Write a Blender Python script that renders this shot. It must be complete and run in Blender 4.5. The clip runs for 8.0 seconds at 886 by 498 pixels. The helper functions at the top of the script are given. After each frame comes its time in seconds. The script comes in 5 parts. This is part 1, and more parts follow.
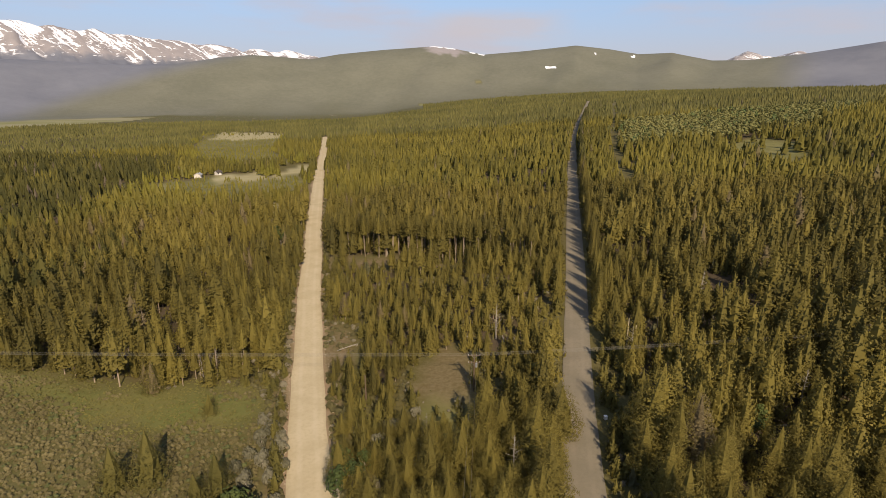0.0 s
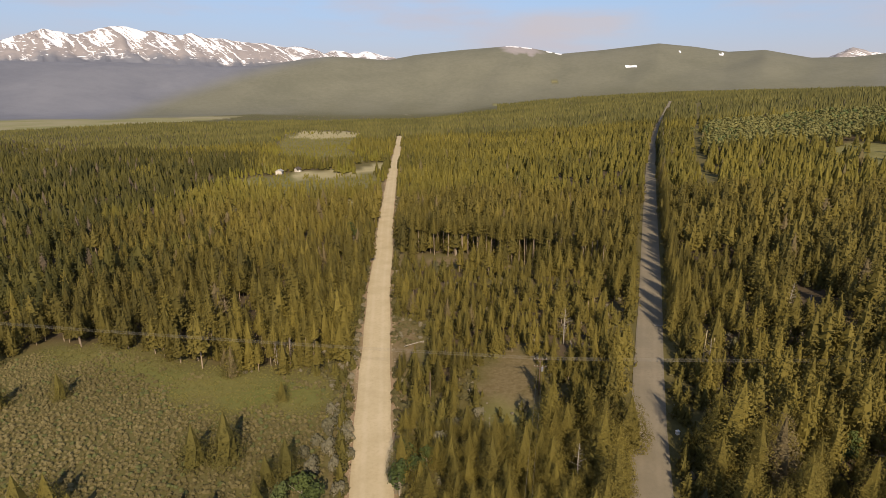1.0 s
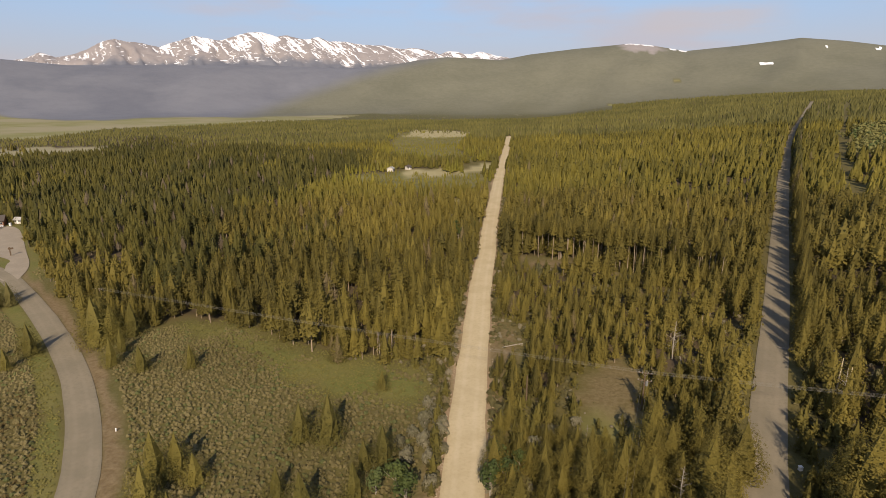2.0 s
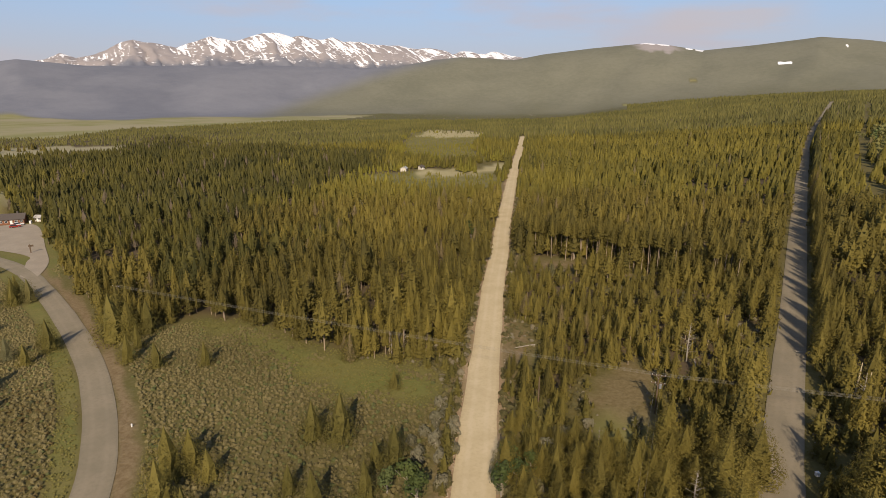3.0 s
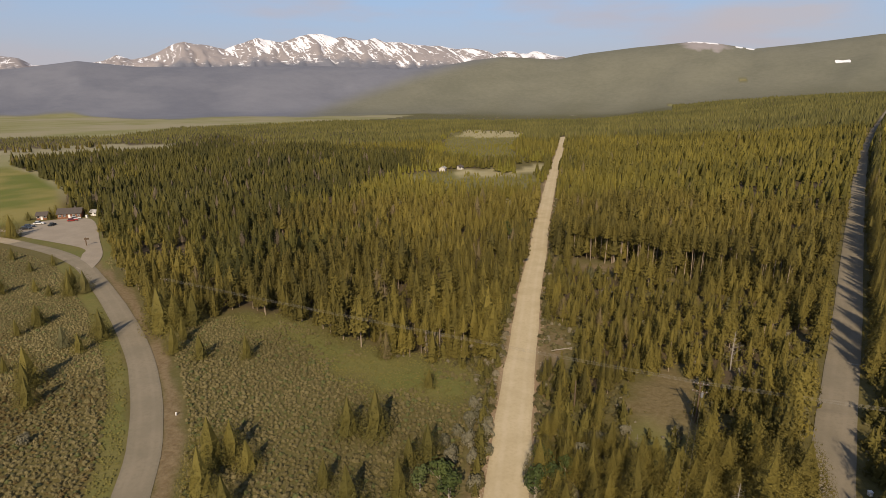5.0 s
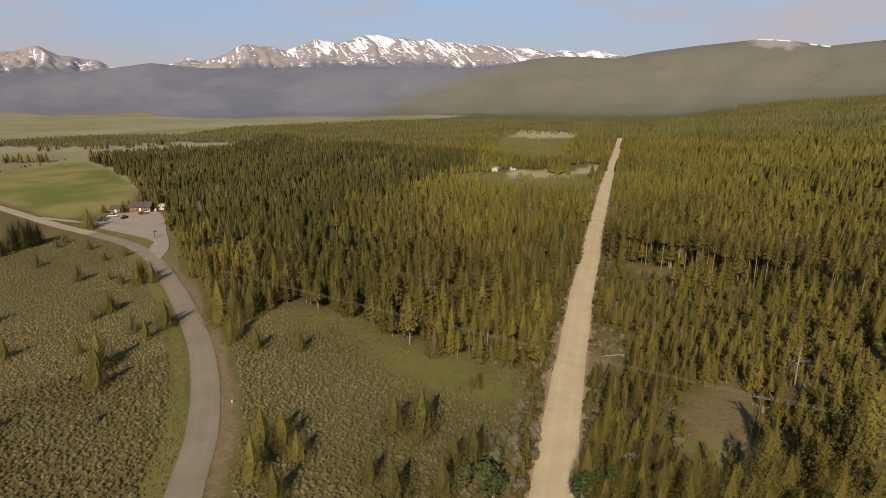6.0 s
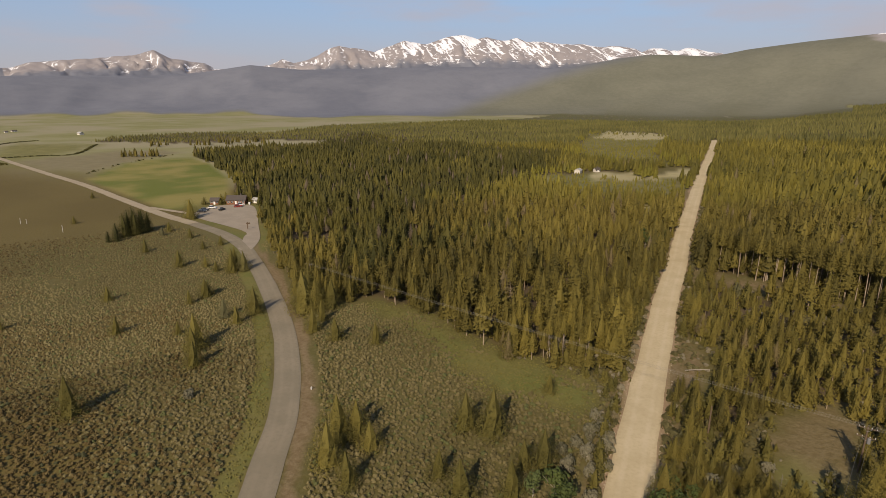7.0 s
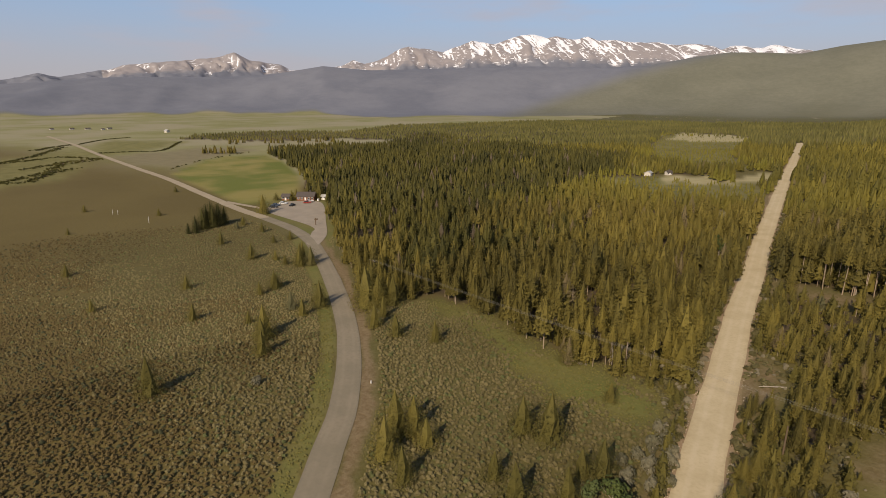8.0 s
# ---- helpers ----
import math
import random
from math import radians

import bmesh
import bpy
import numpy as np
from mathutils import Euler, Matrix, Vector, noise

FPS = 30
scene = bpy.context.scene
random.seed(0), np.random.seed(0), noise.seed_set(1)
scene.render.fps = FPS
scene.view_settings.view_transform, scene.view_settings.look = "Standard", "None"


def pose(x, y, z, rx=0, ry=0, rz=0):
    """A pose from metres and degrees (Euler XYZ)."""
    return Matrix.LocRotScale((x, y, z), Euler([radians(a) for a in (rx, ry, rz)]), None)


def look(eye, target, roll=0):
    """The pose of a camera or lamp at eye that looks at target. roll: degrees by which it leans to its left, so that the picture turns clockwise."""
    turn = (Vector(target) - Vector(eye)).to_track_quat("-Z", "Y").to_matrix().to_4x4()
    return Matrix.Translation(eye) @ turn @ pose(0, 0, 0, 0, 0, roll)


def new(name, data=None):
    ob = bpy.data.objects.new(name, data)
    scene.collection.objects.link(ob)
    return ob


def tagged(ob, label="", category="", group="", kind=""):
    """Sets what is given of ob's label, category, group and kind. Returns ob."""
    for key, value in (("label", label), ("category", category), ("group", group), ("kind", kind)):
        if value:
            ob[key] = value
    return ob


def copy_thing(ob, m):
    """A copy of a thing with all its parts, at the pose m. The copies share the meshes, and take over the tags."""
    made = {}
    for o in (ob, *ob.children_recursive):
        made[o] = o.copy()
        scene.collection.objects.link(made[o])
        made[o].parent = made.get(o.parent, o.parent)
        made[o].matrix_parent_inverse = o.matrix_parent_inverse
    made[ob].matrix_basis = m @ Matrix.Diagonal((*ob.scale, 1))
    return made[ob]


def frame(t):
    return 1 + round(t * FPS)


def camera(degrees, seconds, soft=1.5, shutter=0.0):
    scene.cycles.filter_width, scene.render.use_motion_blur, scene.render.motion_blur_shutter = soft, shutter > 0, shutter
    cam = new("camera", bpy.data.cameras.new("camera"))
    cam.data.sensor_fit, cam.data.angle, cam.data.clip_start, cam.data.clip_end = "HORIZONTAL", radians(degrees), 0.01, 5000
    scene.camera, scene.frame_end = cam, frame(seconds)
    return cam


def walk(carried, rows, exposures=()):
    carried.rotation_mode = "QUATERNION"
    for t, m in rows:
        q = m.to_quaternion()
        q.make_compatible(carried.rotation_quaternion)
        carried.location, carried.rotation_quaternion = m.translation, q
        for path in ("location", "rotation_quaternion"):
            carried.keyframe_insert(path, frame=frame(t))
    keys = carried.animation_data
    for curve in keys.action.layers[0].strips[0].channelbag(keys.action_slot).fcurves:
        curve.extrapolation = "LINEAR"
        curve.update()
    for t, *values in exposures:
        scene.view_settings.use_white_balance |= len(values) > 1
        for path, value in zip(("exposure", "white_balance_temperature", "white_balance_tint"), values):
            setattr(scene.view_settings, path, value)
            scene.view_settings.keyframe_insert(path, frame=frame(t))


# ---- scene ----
# camera: a drone hovering sixty metres up, panning to its left, level and pitched down
cam = camera(78.1, 8.0, soft=0.55)
EYE = 60.0
PAN = [(0.0, 0.0), (0.5, 1.31), (1.0, 7.5), (1.5, 15.75), (2.0, 18.72), (3.5, 20.46), (4.0, 21.1),
       (5.5, 26.5), (6.0, 29.64), (6.5, 34.16), (7.0, 38.04), (7.5, 41.32), (8.0, 44.77)]
walk(cam, [(t, pose(0, 0, EYE, 90 - 15.49, 0, yaw)) for t, yaw in PAN], [(0.0, 0.53, 7250, 12), (3.5, 0.39, 7250, 12), (8.0, 0.23, 7250, 12)])

# ---- sky and sun ----
SUN_TURN, SUN_HEIGHT = 163.0, 33.5      # clockwise from +y, above the horizon


def node(tree, kind, **inputs):
    """A shader node; inputs by name or, as i0, i1, by number."""
    n = tree.nodes.new(kind)
    for key, value in inputs.items():
        socket = n.inputs[int(key[1:])] if key[0] == "i" and key[1:].isdigit() else n.inputs[key.replace("_", " ")]
        if isinstance(value, bpy.types.NodeSocket):
            tree.links.new(value, socket)
        else:
            socket.default_value = value
    return n


def noise_at(tree, vector, scale, detail=4.0, rough=0.55):
    return node(tree, "ShaderNodeTexNoise", Vector=vector, Scale=scale, Detail=detail, Roughness=rough).outputs["Fac"]


def span(tree, value, a, b, lo=0.0, hi=1.0):
    n = node(tree, "ShaderNodeMapRange", i0=value, i1=a, i2=b, i3=lo, i4=hi)
    n.interpolation_type = "SMOOTHSTEP"
    return n.outputs[0]


def maths(tree, op, a, b=0.0):
    n = node(tree, "ShaderNodeMath", i0=a, i1=b)
    n.operation = op
    return n.outputs[0]


def blend(tree, fac, a, b):
    n = tree.nodes.new("ShaderNodeMix")
    n.data_type = "RGBA"
    for socket, value in ((n.inputs[0], fac), (n.inputs[6], a), (n.inputs[7], b)):
        if isinstance(value, bpy.types.NodeSocket):
            tree.links.new(value, socket)
        else:
            socket.default_value = value if socket.type != "RGBA" or len(value) == 4 else (*value, 1)
    return n.outputs[2]


world = bpy.data.worlds.new("world")
scene.world = world
world.use_nodes = True
wt = world.node_tree
wt.nodes.clear()
sky = wt.nodes.new("ShaderNodeTexSky")
sky.sky_type, sky.sun_disc = "NISHITA", False
sky.sun_elevation, sky.sun_rotation = radians(SUN_HEIGHT), radians(SUN_TURN)
sky.altitude, sky.air_density, sky.dust_density, sky.ozone_density = 3000, 1.0, 1.2, 1.5
way = wt.nodes.new("ShaderNodeTexCoord").outputs["Generated"]
flat = node(wt, "ShaderNodeVectorMath", i0=way, i1=(1.0, 1.0, 5.0))
flat.operation = "MULTIPLY"
cirrus = span(wt, noise_at(wt, flat.outputs[0], 3.2, 5.0, 0.5), 0.46, 0.72, 0.0, 0.7)
up = node(wt, "ShaderNodeSeparateXYZ", i0=way).outputs[2]
haze = blend(wt, span(wt, up, 0.02, 0.17), (2.7, 2.75, 3.25), (1.82, 2.75, 4.3))
air = blend(wt, span(wt, up, 0.0, 0.45, 0.97, 0.0), sky.outputs[0], haze)
air = blend(wt, cirrus, air, (3.1, 3.0, 3.5))
east, north = node(wt, "ShaderNodeSeparateXYZ", i0=way).outputs[:2]
broad = maths(wt, "ABSOLUTE", maths(wt, "SUBTRACT", maths(wt, "DIVIDE", east, north), 0.09))
level = maths(wt, "ABSOLUTE", maths(wt, "SUBTRACT", maths(wt, "DIVIDE", up, north), 0.118))
puff = maths(wt, "MULTIPLY", span(wt, broad, 0.15, 0.05), span(wt, level, 0.034, 0.008))
puff = maths(wt, "MULTIPLY", maths(wt, "MULTIPLY", puff, span(wt, north, 0.0, 0.1)), span(wt, noise_at(wt, flat.outputs[0], 9.0, 4.0), 0.25, 0.55, 0.15, 0.75))
air = blend(wt, puff, air, (3.15, 3.1, 3.55))
wt.links.new(node(wt, "ShaderNodeBackground", Color=air, Strength=0.125).outputs[0], wt.nodes.new("ShaderNodeOutputWorld").inputs[0])

sun = new("sun", bpy.data.lights.new("sun", "SUN"))
sun.data.energy, sun.data.angle, sun.data.color = 3.9, radians(0.55), (1.0, 0.89, 0.74)
turn, height = radians(SUN_TURN), radians(SUN_HEIGHT)
sun.matrix_world = look((300 * math.sin(turn), 300 * math.cos(turn), 300 * math.tan(height)), (0, 0, 0))

# ---- the lie of the land ----
TABLE = np.random.RandomState(7).rand(256, 256)


def lattice(x, y, seed=0):
    """Smooth value noise between 0 and 1."""
    x, y = np.asarray(x, float) + seed * 17.3, np.asarray(y, float) + seed * 41.7
    i, j = np.floor(x).astype(int), np.floor(y).astype(int)
    u, v = x - i, y - j
    u, v = u * u * (3 - 2 * u), v * v * (3 - 2 * v)
    a, b = TABLE[i & 255, j & 255], TABLE[(i + 1) & 255, j & 255]
    c, d = TABLE[i & 255, (j + 1) & 255], TABLE[(i + 1) & 255, (j + 1) & 255]
    return (a * (1 - u) + b * u) * (1 - v) + (c * (1 - u) + d * u) * v


def fractal(x, y, octaves=4, seed=0):
    """Summed noise around zero, about -1 to 1."""
    total, gain = 0.0, 1.0
    for k in range(octaves):
        total = total + gain * (lattice(x * 2 ** k, y * 2 ** k, seed + k) - 0.5) * 2
        gain *= 0.5
    return total


def smooth(a, b, v):
    u = np.clip((v - a) / (b - a), 0, 1)
    return u * u * (3 - 2 * u)


def soft_plus(u, w):
    return w * np.logaddexp(0, u / w)


# skyline of the green front ridges and of the snowy range behind: bearing to the left of +y, height over the eye, degrees
FRONT = [(-120, 1.5), (-60, 3.0), (-44, 4.7), (-37, 4.2), (-32, 3.5), (-28, 3.15), (-25, 3.2), (-21.6, 3.95), (-18.7, 3.9), (-16, 4.4),
         (-12.9, 4.8), (-8, 4.35), (-4, 4.05), (-1, 4.65), (0.8, 4.85), (5.8, 4.5), (10.2, 4.05), (13, 3.55), (16, 3.75), (18.5, 3.85),
         (21.5, 3.5), (25, 2.9), (29, 2.75), (36, 2.95), (46, 2.75), (52, 2.6), (56.6, 2.95), (61, 2.2), (65, 1.9), (75, 1.7), (83, 1.0), (110, 0.8), (150, 1.2)]
RANGE = [(-60, 2.0), (-36, 3.0), (-32.5, 3.45), (-31.6, 3.74), (-30.8, 3.52), (-29.8, 3.34), (-28.9, 3.54), (-27.7, 3.87), (-26.4, 3.2), (-24, 2.0), (10, 2.0), (12.2, 3.75), (13.5, 4.0), (14.6, 4.28),
         (15.2, 4.35), (16, 4.05), (16.7, 4.12), (17.4, 4.35), (18.2, 4.32), (19.1, 4.06), (19.9, 4.41), (21.5, 4.68), (22.8, 4.58), (24.7, 4.87), (26.6, 4.94), (28.5, 5.21), (29.8, 5.17), (30.8, 5.57), (31.7, 5.33),
         (32.7, 5.35), (33.7, 5.62), (34.7, 5.53), (35.9, 5.84), (37, 5.8), (37.9, 5.6), (39.6, 5.0), (40.5, 5.13), (41.9, 5.33), (43.3, 4.85), (44.8, 4.31), (46, 4.5), (47, 4.63), (48.1, 4.79), (49, 4.57), (51, 3.53),
         (52.5, 3.13), (53.6, 3.5), (54.8, 2.9), (57, 2.6), (59.6, 2.5), (60.5, 3.04), (62.1, 3.2), (63.4, 3.38), (64.1, 3.75), (64.6, 4.05), (65.4, 3.78), (66.2, 3.5), (67.7, 3.4), (69.2, 3.18), (71.6, 2.98), (73.4, 2.78),
         (75, 2.3), (77.7, 1.84), (78.8, 1.63), (80, 1.9), (81.4, 1.58), (82.6, 1.34), (110, 1.2)]
FOOT, CREST, BACK, RIM = 2150.0, 3100.0, 4500.0, 4900.0


def skyline(table, bearing):
    return np.interp(bearing, [a for a, _ in table], [b for _, b in table])


def near_land(x, y):
    z = 0.10 * soft_plus(x - 20, 50) + 0.02 * np.maximum(y, 0) * 0.5 * (1 + np.tanh((x + 150) / 120))
    z = z - soft_plus(z - 76, 12)
    return z + 0.5 * fractal(x / 210, y / 210, 2, 3) * smooth(60, 300, np.hypot(x, y))


def gullies(bearing, r):
    """Ravines down the faces of the range, 0 on the ribs."""
    return np.abs(fractal(bearing / 1.3 + 0.5 * fractal(r / 260, bearing / 2, 2, 8), r / 480, 4, 9))


def land(x, y):
    """Height of the ground."""
    x, y = np.asarray(x, float), np.asarray(y, float)
    r, bearing = np.hypot(x, y), np.degrees(np.arctan2(-x, y))
    front = EYE + CREST * np.tan(np.radians(skyline(FRONT, bearing)))
    back = EYE + BACK * np.tan(np.radians(skyline(RANGE, bearing) + 0.05 * fractal(bearing / 0.6, 0.5, 3, 14)))
    spurs = fractal(bearing / 7 + r / 1500, r / 700, 3, 5)
    rise = smooth(FOOT, CREST, r) ** 1.15
    z = near_land(x, y) * (1 - rise) + front * rise + spurs * 34 * rise * (1 - rise) * 2
    dip = 0.86 * front
    z = np.where(r > CREST, front + (dip - front) * smooth(CREST, CREST + 420, r), z)
    climb = smooth(CREST + 300, BACK, r)
    gully = gullies(bearing, r)
    up = dip + (back - dip) * climb ** 1.1 + (0.28 - gully) * 95 * climb * (1 - climb ** 3) * np.clip((back - dip) / 90, 0, 1)
    z = np.where(r > CREST + 300, up, z)
    return np.where(r > BACK, back - 0.35 * (r - BACK), z)


def away(x, y, points):
    """Distance from a line through the points."""
    best = np.full(np.shape(x), 1e9)
    for (ax, ay), (bx, by) in zip(points[:-1], points[1:]):
        dx, dy = bx - ax, by - ay
        u = np.clip(((x - ax) * dx + (y - ay) * dy) / (dx * dx + dy * dy), 0, 1)
        best = np.minimum(best, np.hypot(x - ax - u * dx, y - ay - u * dy))
    return best


def inside(x, y, ring):
    """Depth inside a closed outline, negative outside it."""
    odd = np.zeros(np.shape(x), bool)
    for (ax, ay), (bx, by) in zip(ring, ring[1:] + ring[:1]):
        if ay != by:
            odd ^= ((ay > y) != (by > y)) & (x < (bx - ax) * (y - ay) / (by - ay) + ax)
    return np.where(odd, 1, -1) * away(x, y, ring + ring[:1])


def curve_through(points, step):
    """A smooth line through the points, sampled about every step metres."""
    p = [Vector(q) for q in points]
    p = [2 * p[0] - p[1], *p, 2 * p[-1] - p[-2]]
    out = []
    for a, b, c, d in zip(p, p[1:], p[2:], p[3:]):
        n = max(2, int((c - b).length / step))
        for k in range(n):
            t = k / n
            out.append(0.5 * (2 * b + (c - a) * t + (2 * a - 5 * b + 4 * c - d) * t * t + (3 * b - a - 3 * c + d) * t ** 3))
    return [tuple(v) for v in out + [p[-2]]]


DIRT = [(70, -300), (-3, 0), (-19.1, 65.4), (-26, 93), (-31.8, 118.5), (-41, 159), (-47.1, 189.7), (-56.8, 233.4), (-70.5, 301), (-94, 419), (-119, 548), (-163, 769)]
PAVED = [(-35, -300), (9, 0), (20.5, 66), (25.7, 92.7), (31, 116.4), (39.4, 153.3), (53.5, 218), (85, 360), (122, 520), (158, 659), (205, 827), (318, 1236)]
LANE = [(60, -300), (20, -90), (-30, 0), (-63.4, 35.5), (-71.2, 43.6), (-81.2, 54), (-96.2, 66.1), (-115.7, 79.2), (-146.4, 96), (-179.7, 112), (-201, 121), (-226.5, 127.4), (-257.6, 130.4),
        (-293, 132.2), (-367, 140), (-440, 147.8), (-534, 152.5), (-671, 160.6), (-860, 175), (-1080, 187)]
LOT = [(-197, 117), (-212, 129), (-224, 136), (-273, 139), (-284, 147), (-293, 160), (-283, 174), (-268, 172), (-226, 146), (-203, 131), (-190, 117)]
CUT = [(94, 262), (111, 345), (141, 453), (198, 650), (344, 1144)]
MEADOW = [(-19, 40), (-24, 62), (-33, 90), (-37, 99), (-52, 101), (-60, 99), (-71.5, 100.6), (-85.5, 107), (-98, 109), (-111.5, 106.6), (-121, 92), (-138, 100), (-165, 113), (-186, 125),
          (-205, 138), (-224, 149), (-266, 176), (-280, 186), (-302, 186), (-390, 233), (-493, 276), (-555, 291), (-620, 335), (-610, 420), (-560, 470), (-640, 520), (-700, 500), (-760, 380), (-860, 310), (-930, 360),
          (-960, 490), (-850, 600), (-980, 840), (-880, 1040), (-830, 1480), (-900, 1750), (-1500, 1900), (-2000, 1400), (-2500, 1150), (-3000, 600), (-3000, -1500), (500, -1500), (-10, -40)]
ASPENS = [(192, 611), (319, 615), (478, 741), (500, 660), (390, 520), (225, 415), (138, 425)]
SPRUCE_BLOCK = [(-95, 100), (-120, 190), (-160, 300), (-260, 480), (-640, 620), (-600, 300), (-300, 170), (-130, 90)]
BANK = [(a - 4.8 * (d - b) / math.hypot(c - a, d - b), b + 4.8 * (c - a) / math.hypot(c - a, d - b)) for (a, b), (c, d) in zip(LANE[1:11], LANE[2:12])]
SHOULDER = [(a + 4.3 * (d - b) / math.hypot(c - a, d - b), b - 4.3 * (c - a) / math.hypot(c - a, d - b)) for (a, b), (c, d) in zip(LANE[1:11], LANE[2:12])]
REGROWTH = [[(-205, 400), (-95, 400), (-75, 318), (-120, 300), (-185, 320)], [(-400, 935), (-240, 850), (-178, 600), (-120, 470), (-150, 450), (-240, 520), (-330, 720)], [(190, 330), (225, 355), (215, 300), (175, 280)]]
GLADE = LANE[:12] + [(-205, 140), (-110, 112), (-60, 102), (-30, 95), (-3, 0), (55, -250)]
LAWN = [(-36, 88), (-38, 98), (-52, 100), (-66, 99), (-84, 105), (-100, 107), (-108, 104), (-98, 101), (-84, 96), (-66, 90), (-52, 86)]
FIELD = [(-470, 158), (-380, 147), (-300, 137), (-300, 160), (-308, 182), (-390, 231), (-493, 274), (-556, 290), (-575, 262), (-560, 225)]
CLEARINGS = [[(-395, 985), (-330, 985), (-262, 930), (-232, 830), (-262, 790), (-330, 800)], [(-132, 460), (-108, 462), (-98, 400), (-118, 396)], [(-190, 410), (-158, 384), (-134, 398), (-138, 420)],
             [(-93, 290), (-86, 288), (-77, 252), (-84, 250)], [(195, 400), (240, 432), (248, 390), (232, 342), (190, 310), (182, 345)],
             [(-6, 96), (-5, 107), (0, 114), (3, 116), (6.5, 108), (7.5, 101), (7, 91), (1, 93)], [(-29, 130), (-22, 128), (-18, 108), (-25, 104)],
             [(-40, 181), (-16, 174), (10, 164), (12, 170), (-14, 183), (-38, 190)], [(-215, 372), (-195, 374), (-190, 362), (-212, 360)],
             [(64, 118), (75, 128), (86, 150), (80, 156), (70, 138)], [(-6, 93), (1, 97), (8, 92), (6, 79), (3, 75), (-1, 79), (-4, 86)], [(-17, 93), (-12, 93), (-10.5, 83), (-14.5, 83)],
             [(-14, 40), (-19.1, 65.4), (-26, 93), (-27.5, 98), (-38, 100), (-33, 88), (-25, 60), (-19, 40)]]


PATCHES = [[(-130, 436), (-116, 476), (-104, 422), (-117, 392)], [(-171, 398), (-160, 406), (-145, 375), (-155, 363)], [(-151, 399), (-136, 408), (-129, 388), (-141, 374)],
           [(-223, 377), (-213, 378), (-203, 359), (-212, 358)], [(-194, 362), (-193, 381), (-178, 352), (-182, 341)], [(-155, 279), (-151, 283), (-142, 265), (-147, 263)], [(-95, 291), (-88, 294), (-78, 262), (-84, 258)]]
GREY_PASTURE = [(-499, 171), (-593, 163), (-660, 161), (-686, 225), (-702, 274), (-657, 318), (-622, 310)]
GREEN_PASTURE = [(-669, 163), (-839, 183), (-937, 243), (-821, 282), (-818, 312), (-734, 242)]
WET_GROUND = [(-475, 50), (-600, 60), (-693, 77), (-736, 112), (-839, 183), (-626, 144), (-528, 96), (-493, 68)]


def open_ground(x, y, gaps=True):
    """Depth inside the ground without forest, negative under trees."""
    d = inside(x, y, MEADOW)
    for ring in CLEARINGS if gaps else CLEARINGS[:9] + CLEARINGS[10:]:
        d = np.maximum(d, inside(x, y, ring))
    for ring in PATCHES:
        for near in (1.0, 0.965) if gaps else (1.0,):
            d = np.maximum(d, inside(x / near, y / near, ring))
    d = np.maximum(d, inside(x, y, LOT) + 1.5)
    d = np.maximum(d, 7.5 - np.hypot(x + 290, y - 176))
    d = np.maximum(d, 5.0 - away(x, y, DIRT))
    d = np.maximum(d, 4.3 - away(x, y, PAVED))
    d = np.maximum(d, np.where(gaps & (x > 9 + 0.19 * y) & (y < 112), 7.6 - away(x, y, PAVED), -9.0))
    d = np.maximum(d, 8 - away(x, y, LANE))
    return np.maximum(d, 4.6 - away(x, y, CUT))


# ---- making meshes ----
def raw_mesh(name, verts, tris, mats, tint=None, slots=None, flat=True):
    verts, tris = np.asarray(verts, np.float32), np.asarray(tris, np.int32)
    me = bpy.data.meshes.new(name)
    me.vertices.add(len(verts))
    me.vertices.foreach_set("co", verts.ravel())
    me.loops.add(tris.size)
    me.loops.foreach_set("vertex_index", tris.ravel())
    me.polygons.add(len(tris))
    me.polygons.foreach_set("loop_start", np.arange(len(tris), dtype=np.int32) * tris.shape[1])
    if slots is not None:
        me.polygons.foreach_set("material_index", np.asarray(slots, np.int32))
    for m in mats:
        me.materials.append(m)
    if tint is not None:
        me.attributes.new("tint", "FLOAT", "POINT").data.foreach_set("value", np.asarray(tint, np.float32))
    me.update(calc_edges=True)
    me.polygons.foreach_set("use_smooth", np.full(len(tris), not flat))
    return me


def part(name, bm, material, parent=None, label=""):
    """Links a bmesh as one mesh object, under a thing or a part of it."""
    me = bpy.data.meshes.new(name)
    bm.to_mesh(me)
    bm.free()
    me.materials.append(material)
    ob = new(name, me)
    ob.parent = parent
    return tagged(ob, label)


# ---- materials ----
def material(name, rough=0.9):
    m = bpy.data.materials.new(name)
    m.use_nodes = True
    t = m.node_tree
    shader = t.nodes["Principled BSDF"]
    shader.inputs["Roughness"].default_value = rough
    shader.inputs["Specular IOR Level"].default_value = 0.25
    return m, t, shader


def bump(t, shader, height, strength, distance):
    t.links.new(node(t, "ShaderNodeBump", Height=height, Strength=strength, Distance=distance).outputs[0], shader.inputs["Normal"])


def place(t):
    return t.nodes.new("ShaderNodeNewGeometry").outputs["Position"]


def attribute(t, name):
    n = t.nodes.new("ShaderNodeAttribute")
    n.attribute_name = name
    return n.outputs["Fac"]


